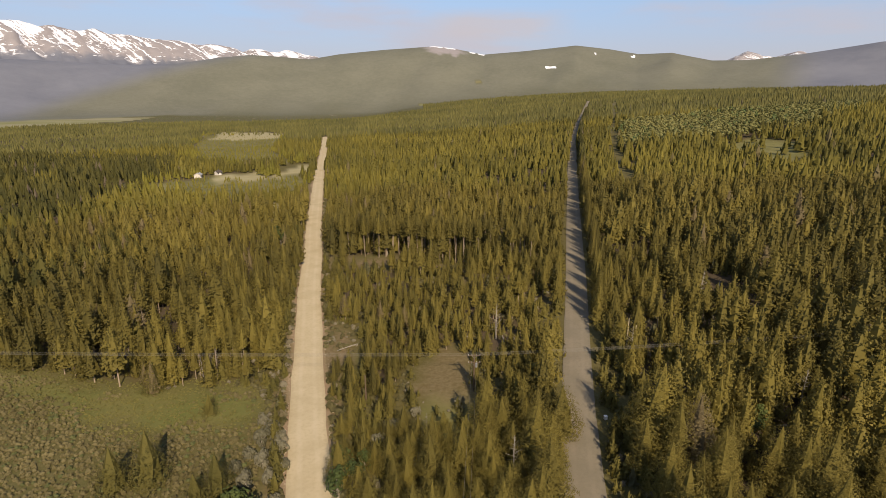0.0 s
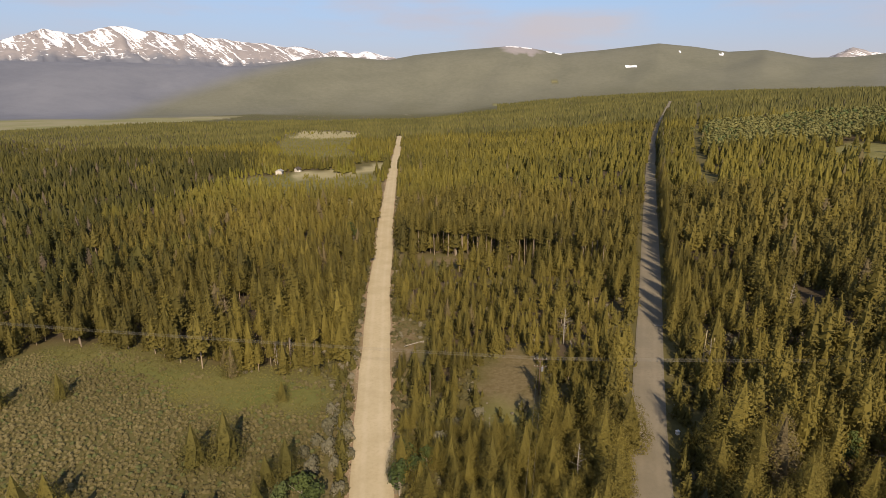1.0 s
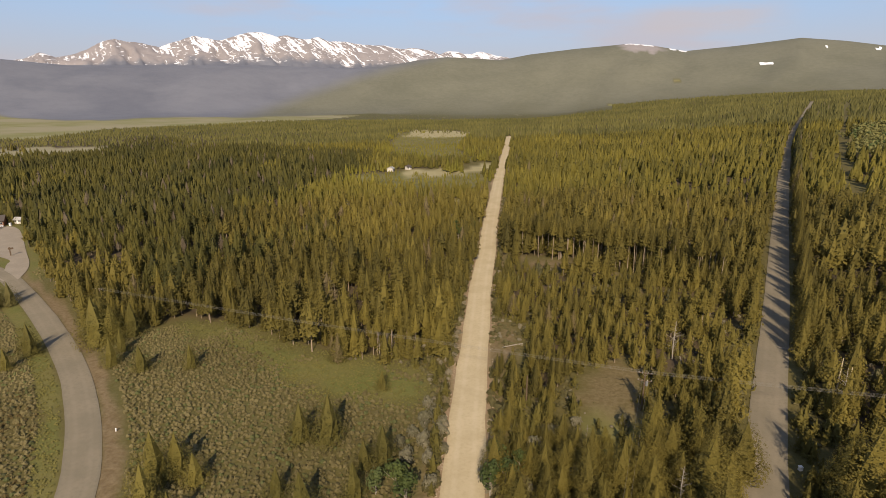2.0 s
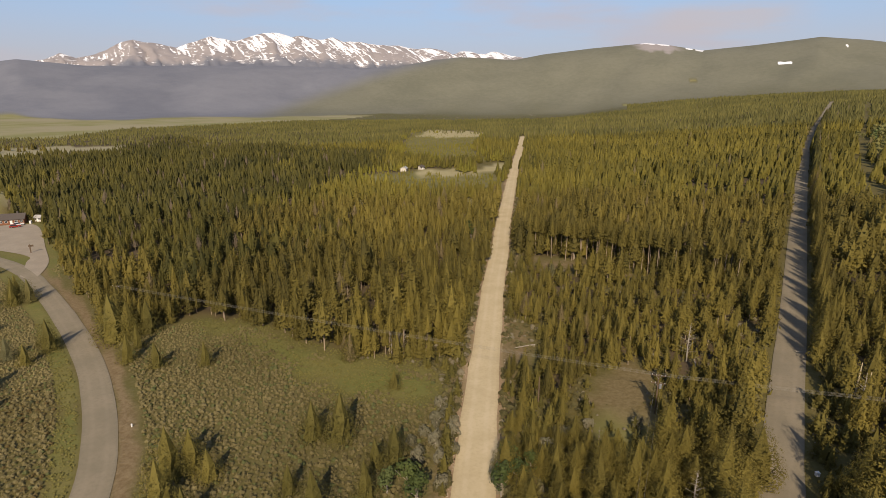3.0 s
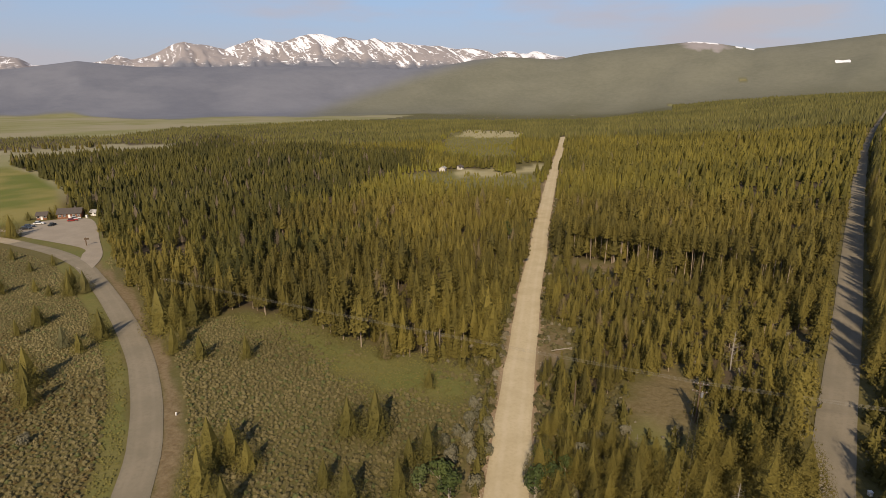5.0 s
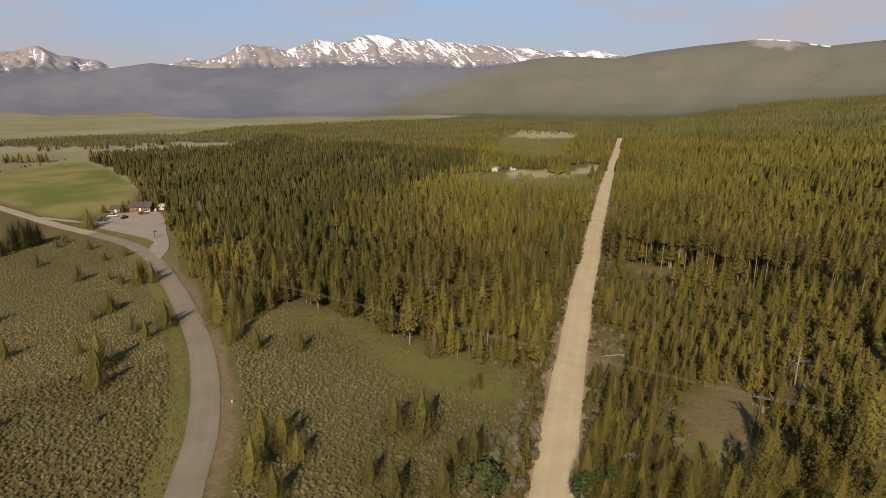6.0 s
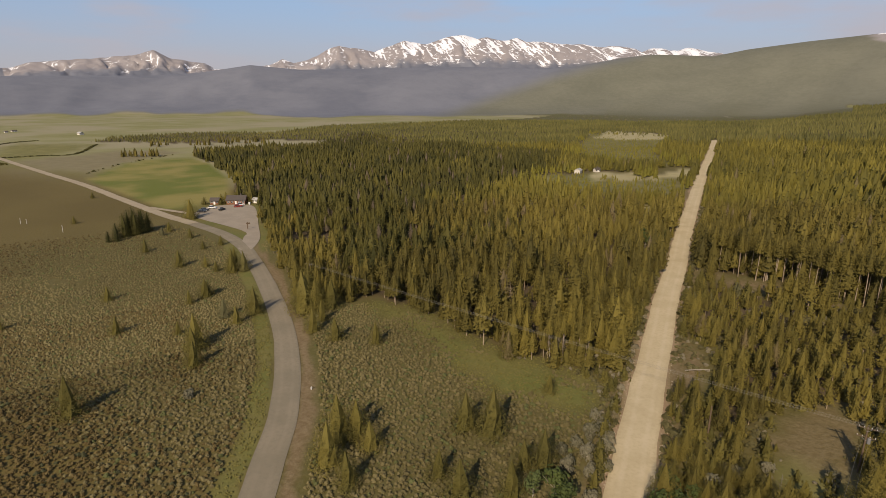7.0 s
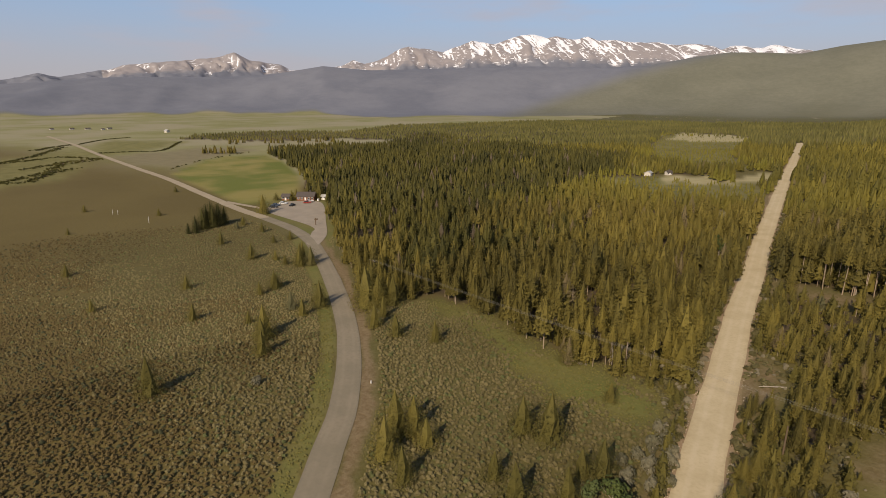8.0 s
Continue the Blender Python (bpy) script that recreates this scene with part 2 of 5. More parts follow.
def plain(name, colour, rough=0.7, metal=0.0, scale=3.0, vary=0.25):
    """Paint, wood or metal with mottling at two scales."""
    m, t, s = material(name, rough)
    p = t.nodes.new("ShaderNodeTexCoord").outputs["Object"]
    a, b = noise_at(t, p, scale), noise_at(t, p, scale * 9)
    dark = tuple(c * (1 - vary) for c in colour)
    light = tuple(min(1, c * (1 + vary)) for c in colour)
    t.links.new(blend(t, maths(t, "ADD", maths(t, "MULTIPLY", a, 0.7), maths(t, "MULTIPLY", b, 0.3)), dark, light), s.inputs["Base Color"])
    s.inputs["Metallic"].default_value = metal
    return m


def leaf_material(name, dark, light, odd, odd_share):
    """Foliage: each tree its own tint, each spray its own shade; a share of the trees takes the odd colour."""
    m, t, s = material(name, 0.75)
    own = maths(t, "ADD", attribute(t, "tint"), t.nodes.new("ShaderNodeObjectInfo").outputs["Random"])
    own = maths(t, "FRACT", own)
    geo = t.nodes.new("ShaderNodeNewGeometry")
    stand = noise_at(t, geo.outputs["Position"], 0.011, 2.0)
    mix = maths(t, "ADD", maths(t, "MULTIPLY", own, 0.46), maths(t, "MULTIPLY", geo.outputs["Random Per Island"], 0.26))
    mix = maths(t, "ADD", mix, span(t, stand, 0.35, 0.65, -0.12, 0.3))
    colour = blend(t, mix, dark, light)
    colour = blend(t, span(t, own, 1 - odd_share, 1 - odd_share + 0.01), colour, odd)
    t.links.new(colour, s.inputs["Base Color"])
    through_leaf = node(t, "ShaderNodeBsdfTranslucent", Color=colour)
    t.links.new(node(t, "ShaderNodeMixShader", i0=0.22, i1=s.outputs[0], i2=through_leaf.outputs[0]).outputs[0], t.nodes["Material Output"].inputs[0])
    return m


PINE = leaf_material("pine_needles", (0.074, 0.062, 0.015), (0.216, 0.169, 0.035), (0.165, 0.125, 0.06), 0.025)
MID_PINE = leaf_material("distant_pine_needles", (0.076, 0.069, 0.015), (0.216, 0.176, 0.031), (0.15, 0.12, 0.05), 0.02)
FAR_PINE = leaf_material("far_pine_needles", (0.080, 0.078, 0.024), (0.190, 0.168, 0.048), (0.12, 0.10, 0.05), 0.02)
SPRUCE = leaf_material("spruce_needles", (0.039, 0.040, 0.011), (0.134, 0.114, 0.024), (0.13, 0.10, 0.065), 0.04)
BUSHY = leaf_material("young_pine_needles", (0.066, 0.060, 0.015), (0.185, 0.150, 0.034), (0.12, 0.11, 0.05), 0.04)
YOUNG = leaf_material("regrowth_needles", (0.125, 0.115, 0.018), (0.235, 0.200, 0.034), (0.20, 0.18, 0.05), 0.03)
LEAVES = leaf_material("green_leaves", (0.140, 0.134, 0.042), (0.250, 0.228, 0.080), (0.12, 0.15, 0.05), 0.1)
SAGE = leaf_material("sagebrush_leaves", (0.090, 0.073, 0.026), (0.232, 0.189, 0.084), (0.11, 0.115, 0.04), 0.12)
SAGE_DRY = leaf_material("dry_sagebrush_leaves", (0.066, 0.046, 0.014), (0.160, 0.115, 0.042), (0.07, 0.07, 0.03), 0.1)
BARK = plain("pine_bark", (0.29, 0.22, 0.155), 0.9, 0, 2.0, 0.4)
DEAD = plain("bare_grey_wood", (0.30, 0.26, 0.21), 0.9, 0, 2.0, 0.3)

PALE_WOOD = plain("pale_barkless_wood", (0.42, 0.34, 0.22), 0.85, 0, 2.0, 0.25)


def land_material():
    m, t, s = material("land", 0.95)
    p = place(t)
    big, mid, fine = noise_at(t, p, 0.012, 5), noise_at(t, p, 0.09, 5), noise_at(t, p, 1.1, 5, 0.65)
    grass = blend(t, span(t, mid, 0.35, 0.68), (0.104, 0.084, 0.024), (0.096, 0.087, 0.024))
    grass = blend(t, span(t, fine, 0.35, 0.7), grass, (0.126, 0.106, 0.042))
    plainland = blend(t, span(t, big, 0.35, 0.65), (0.112, 0.081, 0.022), (0.142, 0.106, 0.032))
    plainland = blend(t, span(t, fine, 0.3, 0.75), plainland, (0.104, 0.079, 0.024))
    pasture = blend(t, span(t, big, 0.35, 0.65), (0.240, 0.222, 0.108), (0.190, 0.182, 0.066))
    pasture = blend(t, span(t, noise_at(t, p, 0.004, 6), 0.45, 0.60), pasture, (0.265, 0.235, 0.14))
    field = blend(t, span(t, noise_at(t, p, 0.013, 3), 0.40, 0.56), (0.118, 0.132, 0.022), (0.225, 0.190, 0.055))
    floor = blend(t, span(t, mid, 0.3, 0.7), (0.050, 0.037, 0.021), (0.105, 0.074, 0.041))
    soil = blend(t, span(t, fine, 0.3, 0.7), (0.150, 0.102, 0.050), (0.215, 0.158, 0.086))
    canopy = blend(t, noise_at(t, p, 0.06, 6, 0.75), (0.085, 0.082, 0.030), (0.150, 0.138, 0.055))
    # front ridges: conifer green, greyed and lightened by distance haze put into the colour
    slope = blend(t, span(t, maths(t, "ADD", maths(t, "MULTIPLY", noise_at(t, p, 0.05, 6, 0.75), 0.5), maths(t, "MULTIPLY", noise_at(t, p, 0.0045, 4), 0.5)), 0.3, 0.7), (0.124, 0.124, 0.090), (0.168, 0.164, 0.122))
    # flanks below the snowy range: blue distance haze painted into the base colour
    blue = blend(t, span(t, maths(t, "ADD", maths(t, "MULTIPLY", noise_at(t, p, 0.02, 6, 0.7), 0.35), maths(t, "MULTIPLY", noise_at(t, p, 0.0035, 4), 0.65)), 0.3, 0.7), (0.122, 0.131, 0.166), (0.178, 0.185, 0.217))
    rock = blend(t, noise_at(t, p, 0.02, 7, 0.7), (0.245, 0.218, 0.215), (0.330, 0.298, 0.292))
    colour = blend(t, attribute(t, "sage"), plainland, grass)
    colour = blend(t, attribute(t, "pasture"), colour, pasture)
    colour = blend(t, attribute(t, "dry"), colour, blend(t, span(t, mid, 0.3, 0.7), (0.175, 0.148, 0.078), (0.205, 0.172, 0.092)))
    colour = blend(t, attribute(t, "wet"), colour, blend(t, span(t, mid, 0.3, 0.7), (0.135, 0.128, 0.038), (0.195, 0.172, 0.058)))
    colour = blend(t, attribute(t, "glade"), colour, blend(t, span(t, mid, 0.3, 0.7), (0.300, 0.260, 0.125), (0.37, 0.315, 0.175)))
    colour = blend(t, attribute(t, "field"), colour, field)
    colour = blend(t, attribute(t, "lawn"), colour, blend(t, span(t, mid, 0.3, 0.7), blend(t, fine, (0.105, 0.092, 0.026), (0.205, 0.175, 0.056)), blend(t, fine, (0.084, 0.094, 0.020), (0.160, 0.156, 0.042))))
    colour = blend(t, attribute(t, "forest"), colour, floor)
    colour = blend(t, maths(t, "MULTIPLY", attribute(t, "soil"), span(t, mid, 0.2, 0.45)), colour, soil)
    colour = blend(t, attribute(t, "canopy"), colour, canopy)
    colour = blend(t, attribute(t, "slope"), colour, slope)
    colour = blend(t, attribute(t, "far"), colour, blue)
    alpine = span(t, maths(t, "ADD", attribute(t, "alpine"), maths(t, "MULTIPLY", noise_at(t, p, 0.012, 5), 0.3)), 0.42, 0.62)
    colour = blend(t, alpine, colour, rock)
    spin = node(t, "ShaderNodeVectorRotate", Vector=p, Angle=radians(-37))
    spin.rotation_type = "Z_AXIS"
    axes = node(t, "ShaderNodeSeparateXYZ", i0=spin.outputs[0])
    warp = maths(t, "MULTIPLY", noise_at(t, p, 0.011, 3), 60.0)
    slant = maths(t, "ADD", maths(t, "ADD", axes.outputs[0], warp), maths(t, "MULTIPLY", axes.outputs[2], 0.75))
    lean = node(t, "ShaderNodeCombineXYZ", i0=maths(t, "MULTIPLY", slant, 0.046), i1=maths(t, "MULTIPLY", axes.outputs[1], 0.001), i2=maths(t, "MULTIPLY", axes.outputs[2], 0.007))
    level = node(t, "ShaderNodeCombineXYZ", i0=maths(t, "MULTIPLY", axes.outputs[0], 0.026), i1=0.0, i2=maths(t, "MULTIPLY", maths(t, "SUBTRACT", axes.outputs[2], maths(t, "MULTIPLY", warp, 0.25)), 0.11))
    ribs = maths(t, "ADD", maths(t, "MULTIPLY", noise_at(t, lean.outputs[0], 1.0, 3, 0.55), 0.72), maths(t, "MULTIPLY", noise_at(t, p, 0.006, 3), 0.2))
    ribs = maths(t, "ADD", ribs, maths(t, "MULTIPLY", attribute(t, "hollow"), 0.1))
    drift = maths(t, "ADD", ribs, span(t, attribute(t, "alpine"), 0.45, 1.1, -0.05, 0.045))
    snow = maths(t, "MULTIPLY", span(t, drift, 0.533, 0.550), span(t, attribute(t, "alpine"), 0.30, 0.42))
    bench = maths(t, "MULTIPLY", span(t, maths(t, "ADD", noise_at(t, level.outputs[0], 1.0, 3, 0.5), maths(t, "MULTIPLY", attribute(t, "hollow"), 0.1)), 0.655, 0.68), span(t, attribute(t, "alpine"), 0.28, 0.36))
    snow = maths(t, "MAXIMUM", snow, bench)
    left_over = maths(t, "ADD", attribute(t, "snow"), maths(t, "MULTIPLY", maths(t, "SUBTRACT", noise_at(t, p, 0.03, 4), 0.5), 0.9))
    snow = maths(t, "MAXIMUM", snow, span(t, left_over, 0.48, 0.58, 0.0, 0.92))
    colour = blend(t, snow, colour, (0.82, 0.82, 0.84))
    t.links.new(colour, s.inputs["Base Color"])
    rough_ground = maths(t, "ADD", maths(t, "MULTIPLY", fine, 0.25), maths(t, "MULTIPLY", noise_at(t, p, 0.12, 5, 0.8), maths(t, "MULTIPLY", maths(t, "SUBTRACT", attribute(t, "canopy"), maths(t, "MULTIPLY", attribute(t, "slope"), 0.85)), 9.0)))
    bump(t, s, rough_ground, 0.7, 1.0)
    return m


def green_sage(x, y):
    """Where the open plain carries greener sagebrush, near the lane."""
    return smooth(15, 70, y + 22 * fractal(x / 30, y / 30, 2, 64)) * smooth(-300, -225, x)


def build_ground():
    """One sheet from under the camera out to the mountains, all round."""
    bearings = np.concatenate([np.arange(-48, 94, 0.22), np.arange(94, 311, 2.5)])
    radii = np.concatenate([12 * (FOOT / 12) ** (np.linspace(0, 1, 125)), np.linspace(FOOT, RIM, 70)[1:]])
    b, r = np.meshgrid(np.radians(bearings), radii)
    x, y = -r * np.sin(b), r * np.cos(b)
    z = land(x, y)
    verts = np.concatenate([np.stack([x, y, z], -1).reshape(-1, 3), [[0, 0, float(land(0, 0))]]])
    n, k = len(bearings), len(radii)
    i, j = np.meshgrid(np.arange(k - 1), np.arange(n), indexing="ij")
    a, c = i * n + j, i * n + (j + 1) % n
    tris = np.concatenate([np.stack([a, c, c + n], -1).reshape(-1, 3), np.stack([a, c + n, a + n], -1).reshape(-1, 3),
                           np.stack([np.full(n, n * k), (np.arange(n) + 1) % n, np.arange(n)], -1)])
    me = raw_mesh("ground", verts, tris[:, ::-1], [land_material()], flat=False)
    x, y, z = verts.T
    r, bearing = np.hypot(x, y), np.degrees(np.arctan2(-x, y))
    clear = open_ground(x, y, False) + 2.5 * fractal(x / 9, y / 9, 3, 2) * np.clip(r / 120, 0.4, 2.2)
    wood = 1 - smooth(-9, -2, clear)
    wood = np.where(inside(x, y, MEADOW) > 3, 0, wood)
    top = smooth(CREST + 350, BACK, r)
    front = skyline(FRONT, bearing)
    rise = np.degrees(np.arctan2(z - EYE, r))
    bare_top = np.maximum(np.exp(-((bearing + 0.2) / 3.4) ** 2), 0.8 * np.exp(-((bearing + 39) / 4.5) ** 2)) * smooth(front - 1.0, front - 0.25, rise + 0.25 * fractal(bearing / 0.7, r / 200, 3, 66)) * (r < CREST + 200)
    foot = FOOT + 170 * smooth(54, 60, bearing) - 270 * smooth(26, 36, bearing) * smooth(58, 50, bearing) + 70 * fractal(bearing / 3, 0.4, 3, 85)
    # towards the right the hazed ridge colour fades in over a wide band
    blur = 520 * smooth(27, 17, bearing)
    regrowth = np.maximum.reduce([smooth(0, 12, inside(x, y, zone)) for zone in REGROWTH[:2]])
    layers = {
        "forest": wood * (1 - 0.75 * regrowth),
        "sage": np.maximum(smooth(-4, 4, inside(x, y, GLADE)), 0.85 * green_sage(x, y)) * (wood < 0.5),
        "pasture": np.maximum(smooth(-40, 60, 0.16 * (-x - 460) + (y - 175) * 0.8), smooth(900, 1200, r)) * (1 - wood) * smooth(20, 60, -x - 300),
        "glade": np.maximum.reduce([smooth(-3, 3, inside(x, y, ring) + np.clip(r / 45, 1, 18) * fractal(x / 28, y / 28, 3, 88)) for ring in CLEARINGS[:4] + PATCHES] ),
        "dry": smooth(-6, 12, inside(x, y, GREY_PASTURE) + 8 * fractal(x / 30, y / 30, 3, 81)),
        "wet": np.maximum.reduce([regrowth, smooth(-3, 6, inside(x, y, CLEARINGS[4])), 0.8 * smooth(-1, 2, inside(x, y, CLEARINGS[10]) + fractal(x / 4, y / 4, 3, 86)), 0.8 * smooth(-12, 12, inside(x, y, WET_GROUND) + 14 * fractal(x / 40, y / 25, 3, 82)), smooth(-10, 20, inside(x, y, GREEN_PASTURE) + 10 * fractal(x / 50, y / 50, 3, 83))]),
        "field": smooth(-2, 5, inside(x, y, FIELD)),
        "lawn": np.maximum(smooth(-3, 3, inside(x, y, LAWN) + 2 * fractal(x / 6, y / 6, 2, 44)), np.maximum(smooth(2.8, 1.2, away(x, y, BANK) + 1.1 * fractal(x / 6, y / 6, 3, 62)), 0.85 * smooth(-9, -3, inside(x, y, LOT) + 2 * fractal(x / 8, y / 8, 2, 63)))),
        "soil": np.maximum.reduce([smooth(2.6, 0.8, away(x, y, SHOULDER) + 1.2 * fractal(x / 5, y / 5, 3, 60)), 0.6 * smooth(-1.5, 2, inside(x, y, CLEARINGS[5]) + 2.0 * fractal(x / 5, y / 5, 3, 87)), smooth(0, 4, inside(x, y, CLEARINGS[6])),
                                   smooth(0, 3, inside(x, y, CLEARINGS[7])), smooth(8, 5, away(x, y, DIRT)) * 0.8]),
        "canopy": np.maximum(wood, smooth(foot - 30, foot + 60, r)) * smooth(900, 1250, r),
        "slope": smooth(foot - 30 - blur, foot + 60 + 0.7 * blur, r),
        # where the painted haze blue covers the ridge colour, reaching lower towards the left
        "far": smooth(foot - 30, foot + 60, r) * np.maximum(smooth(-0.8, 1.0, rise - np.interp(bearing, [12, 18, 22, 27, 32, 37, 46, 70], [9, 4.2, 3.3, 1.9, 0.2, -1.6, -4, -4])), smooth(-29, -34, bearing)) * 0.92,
        "alpine": top * (skyline(RANGE, bearing) > 2.2) * (1 - 0.16 * smooth(54, 60, bearing)) + bare_top * 0.5,
        "hollow": np.clip(gullies(bearing, r) * 1.6, 0, 1) - 0.55 * smooth(44, 46.5, bearing) * smooth(52, 50, bearing) - 0.6 * smooth(54, 58, bearing) - 0.45 * smooth(-20, -24, bearing) - 0.9 * (r < CREST + 250),
        "snow": smooth(0.11, 0.03, front - rise) * smooth(3.2, 2.4, np.abs(bearing + 1.4)) * smooth(0.3, 0.5, lattice(bearing * 2.2, 0.5, 4)) * (r < CREST + 60) * 0.75,
    }
    for left, up, broad, high in ((-10.6, 2.86, 0.6, 0.11), (-14.8, 4.05, 0.21, 0.1), (-18.2, 3.75, 0.21, 0.1), (-3.5, 1.55, 0.3, 0.12), (2.0, -0.7, 0.5, 0.12), (-0.9, -0.75, 0.9, 0.14)):
        patch = ((bearing - left) / broad) ** 2 + ((rise - up) / high) ** 2 < 1
        layers["snow" if up > 2 else "pasture"] = np.where(patch & (r < CREST), 0.85, layers["snow" if up > 2 else "pasture"])
        if up <= 2:
            layers["slope"], layers["canopy"], layers["forest"] = (np.where(patch, 0.0, layers[k]) for k in ("slope", "canopy", "forest"))
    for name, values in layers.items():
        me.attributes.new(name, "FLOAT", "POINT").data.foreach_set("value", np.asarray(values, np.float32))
    return tagged(new("ground", me), "rolling ground of sagebrush, pasture and forest floor rising to snowy mountains", "ground", kind="structure")


build_ground()


# ---- roads ----
def ribbon(name, line, half, mat, lift, label, category, step=3.0, ragged=0.0):
    pts = curve_through(line, step)
    verts, tris = [], []
    across = 13
    for k, (x, y) in enumerate(pts):
        (ax, ay), (bx, by) = pts[max(0, k - 1)], pts[min(len(pts) - 1, k + 1)]
        d = math.hypot(bx - ax, by - ay)
        nx, ny = (by - ay) / d, -(bx - ax) / d
        rag = ragged * np.array([fractal(k * step / 7, 0.3, 3, 11), fractal(k * step / 7, 5.3, 3, 12)])
        for q in np.linspace(-half - rag[0], half + rag[1], across):
            px, py = x + nx * q, y + ny * q
            verts.append((px, py, float(land(px, py)) + lift + 0.0005 * math.hypot(px, py) - 0.04 * (abs(q) / half) ** 2))
        if k:
            for q in range(across - 1):
                a, b = (k - 1) * across + q, k * across + q
                tris += [(a, a + 1, b + 1), (a, b + 1, b)]
    lanes = np.tile(np.linspace(-1, 1, across), len(pts))
    return tagged(new(name, raw_mesh(name, verts, tris, [mat], lanes, flat=False)), label, category, kind="structure")


def road_material(name, colours, patch, tracks):
    m, t, s = material(name, 0.92)
    p = place(t)
    a, b, c = noise_at(t, p, 0.15, 5), noise_at(t, p, 1.6, 5), noise_at(t, p, 14, 3)
    colour = blend(t, span(t, a, 0.3, 0.7), *colours)
    colour = blend(t, maths(t, "MULTIPLY", span(t, b, 0.42, 0.7), 0.5), colour, patch)
    colour = blend(t, maths(t, "MULTIPLY", span(t, c, 0.4, 0.7), 0.3), colour, tracks)
    lane = maths(t, "ABSOLUTE", attribute(t, "tint"))
    wheel = maths(t, "MULTIPLY", span(t, maths(t, "ABSOLUTE", maths(t, "SUBTRACT", lane, 0.42)), 0.20, 0.04), span(t, a, 0.25, 0.6))
    colour = blend(t, maths(t, "MULTIPLY", wheel, 0.35), colour, tracks)
    colour = blend(t, maths(t, "MULTIPLY", span(t, maths(t, "ADD", lane, maths(t, "MULTIPLY", b, 0.4)), 0.95, 1.25), 0.6), colour, patch)
    t.links.new(colour, s.inputs["Base Color"])
    bump(t, s, maths(t, "ADD", b, c), 0.3, 0.03)
    return m


GRAVEL = road_material("pale_gravel", ((0.43, 0.345, 0.205), (0.51, 0.415, 0.26)), (0.39, 0.31, 0.18), (0.55, 0.46, 0.31))
VERGE = road_material("verge_soil", ((0.25, 0.165, 0.095), (0.30, 0.21, 0.13)), (0.17, 0.14, 0.06), (0.33, 0.24, 0.15))
ASPHALT = road_material("worn_asphalt", ((0.195, 0.165, 0.112), (0.24, 0.20, 0.138)), (0.175, 0.15, 0.105), (0.265, 0.22, 0.155))

ribbon("road_verge", DIRT, 4.3, VERGE, 0.04, "stony soil verge along the gravel road", "verge", ragged=0.8)
ribbon("gravel_road", DIRT, 3.3, GRAVEL, 0.09, "pale tan gravel road running straight through the pine forest", "road", ragged=0.16)
ribbon("paved_road", PAVED, 2.95, ASPHALT, 0.09, "narrow worn grey asphalt road between tall pines", "road", ragged=0.06)
ribbon("paved_lane", LANE[:13], 2.85, ASPHALT, 0.06, "curving grey asphalt road through sagebrush", "road", ragged=0.06)


def build_lot():
    ring = curve_through(LOT + LOT[:1], 3)[:-1]
    bm = bmesh.new()
    vs = [bm.verts.new((x, y, float(land(x, y)) + 0.16)) for x, y in ring]
    bm.faces.new(vs)
    bmesh.ops.triangulate(bm, faces=bm.faces[:])
    bmesh.ops.recalc_face_normals(bm, faces=bm.faces[:])
    ob = part("parking_lot", bm, GRAVEL_GREY)
    tagged(ob, "pale gravel parking lot at the forest edge", "parking lot", kind="structure")


TRACK = road_material("pale_track", ((0.30, 0.245, 0.165), (0.36, 0.295, 0.20)), (0.27, 0.22, 0.15), (0.40, 0.33, 0.23))
ribbon("gravel_lane", LANE[12:], 2.8, TRACK, 0.08, "pale straight gravel road across the open plain", "road", ragged=0.2)
ribbon("driveway", [(-318, 137), (-300, 139.5), (-285, 141.5), (-270, 142.5)], 1.6, TRACK, 0.12, "pale gravel drive along the parking lot", "driveway", ragged=0.2)
GRAVEL_GREY = road_material("grey_gravel", ((0.27, 0.225, 0.17), (0.32, 0.27, 0.205)), (0.24, 0.20, 0.15), (0.36, 0.30, 0.23))
build_lot()


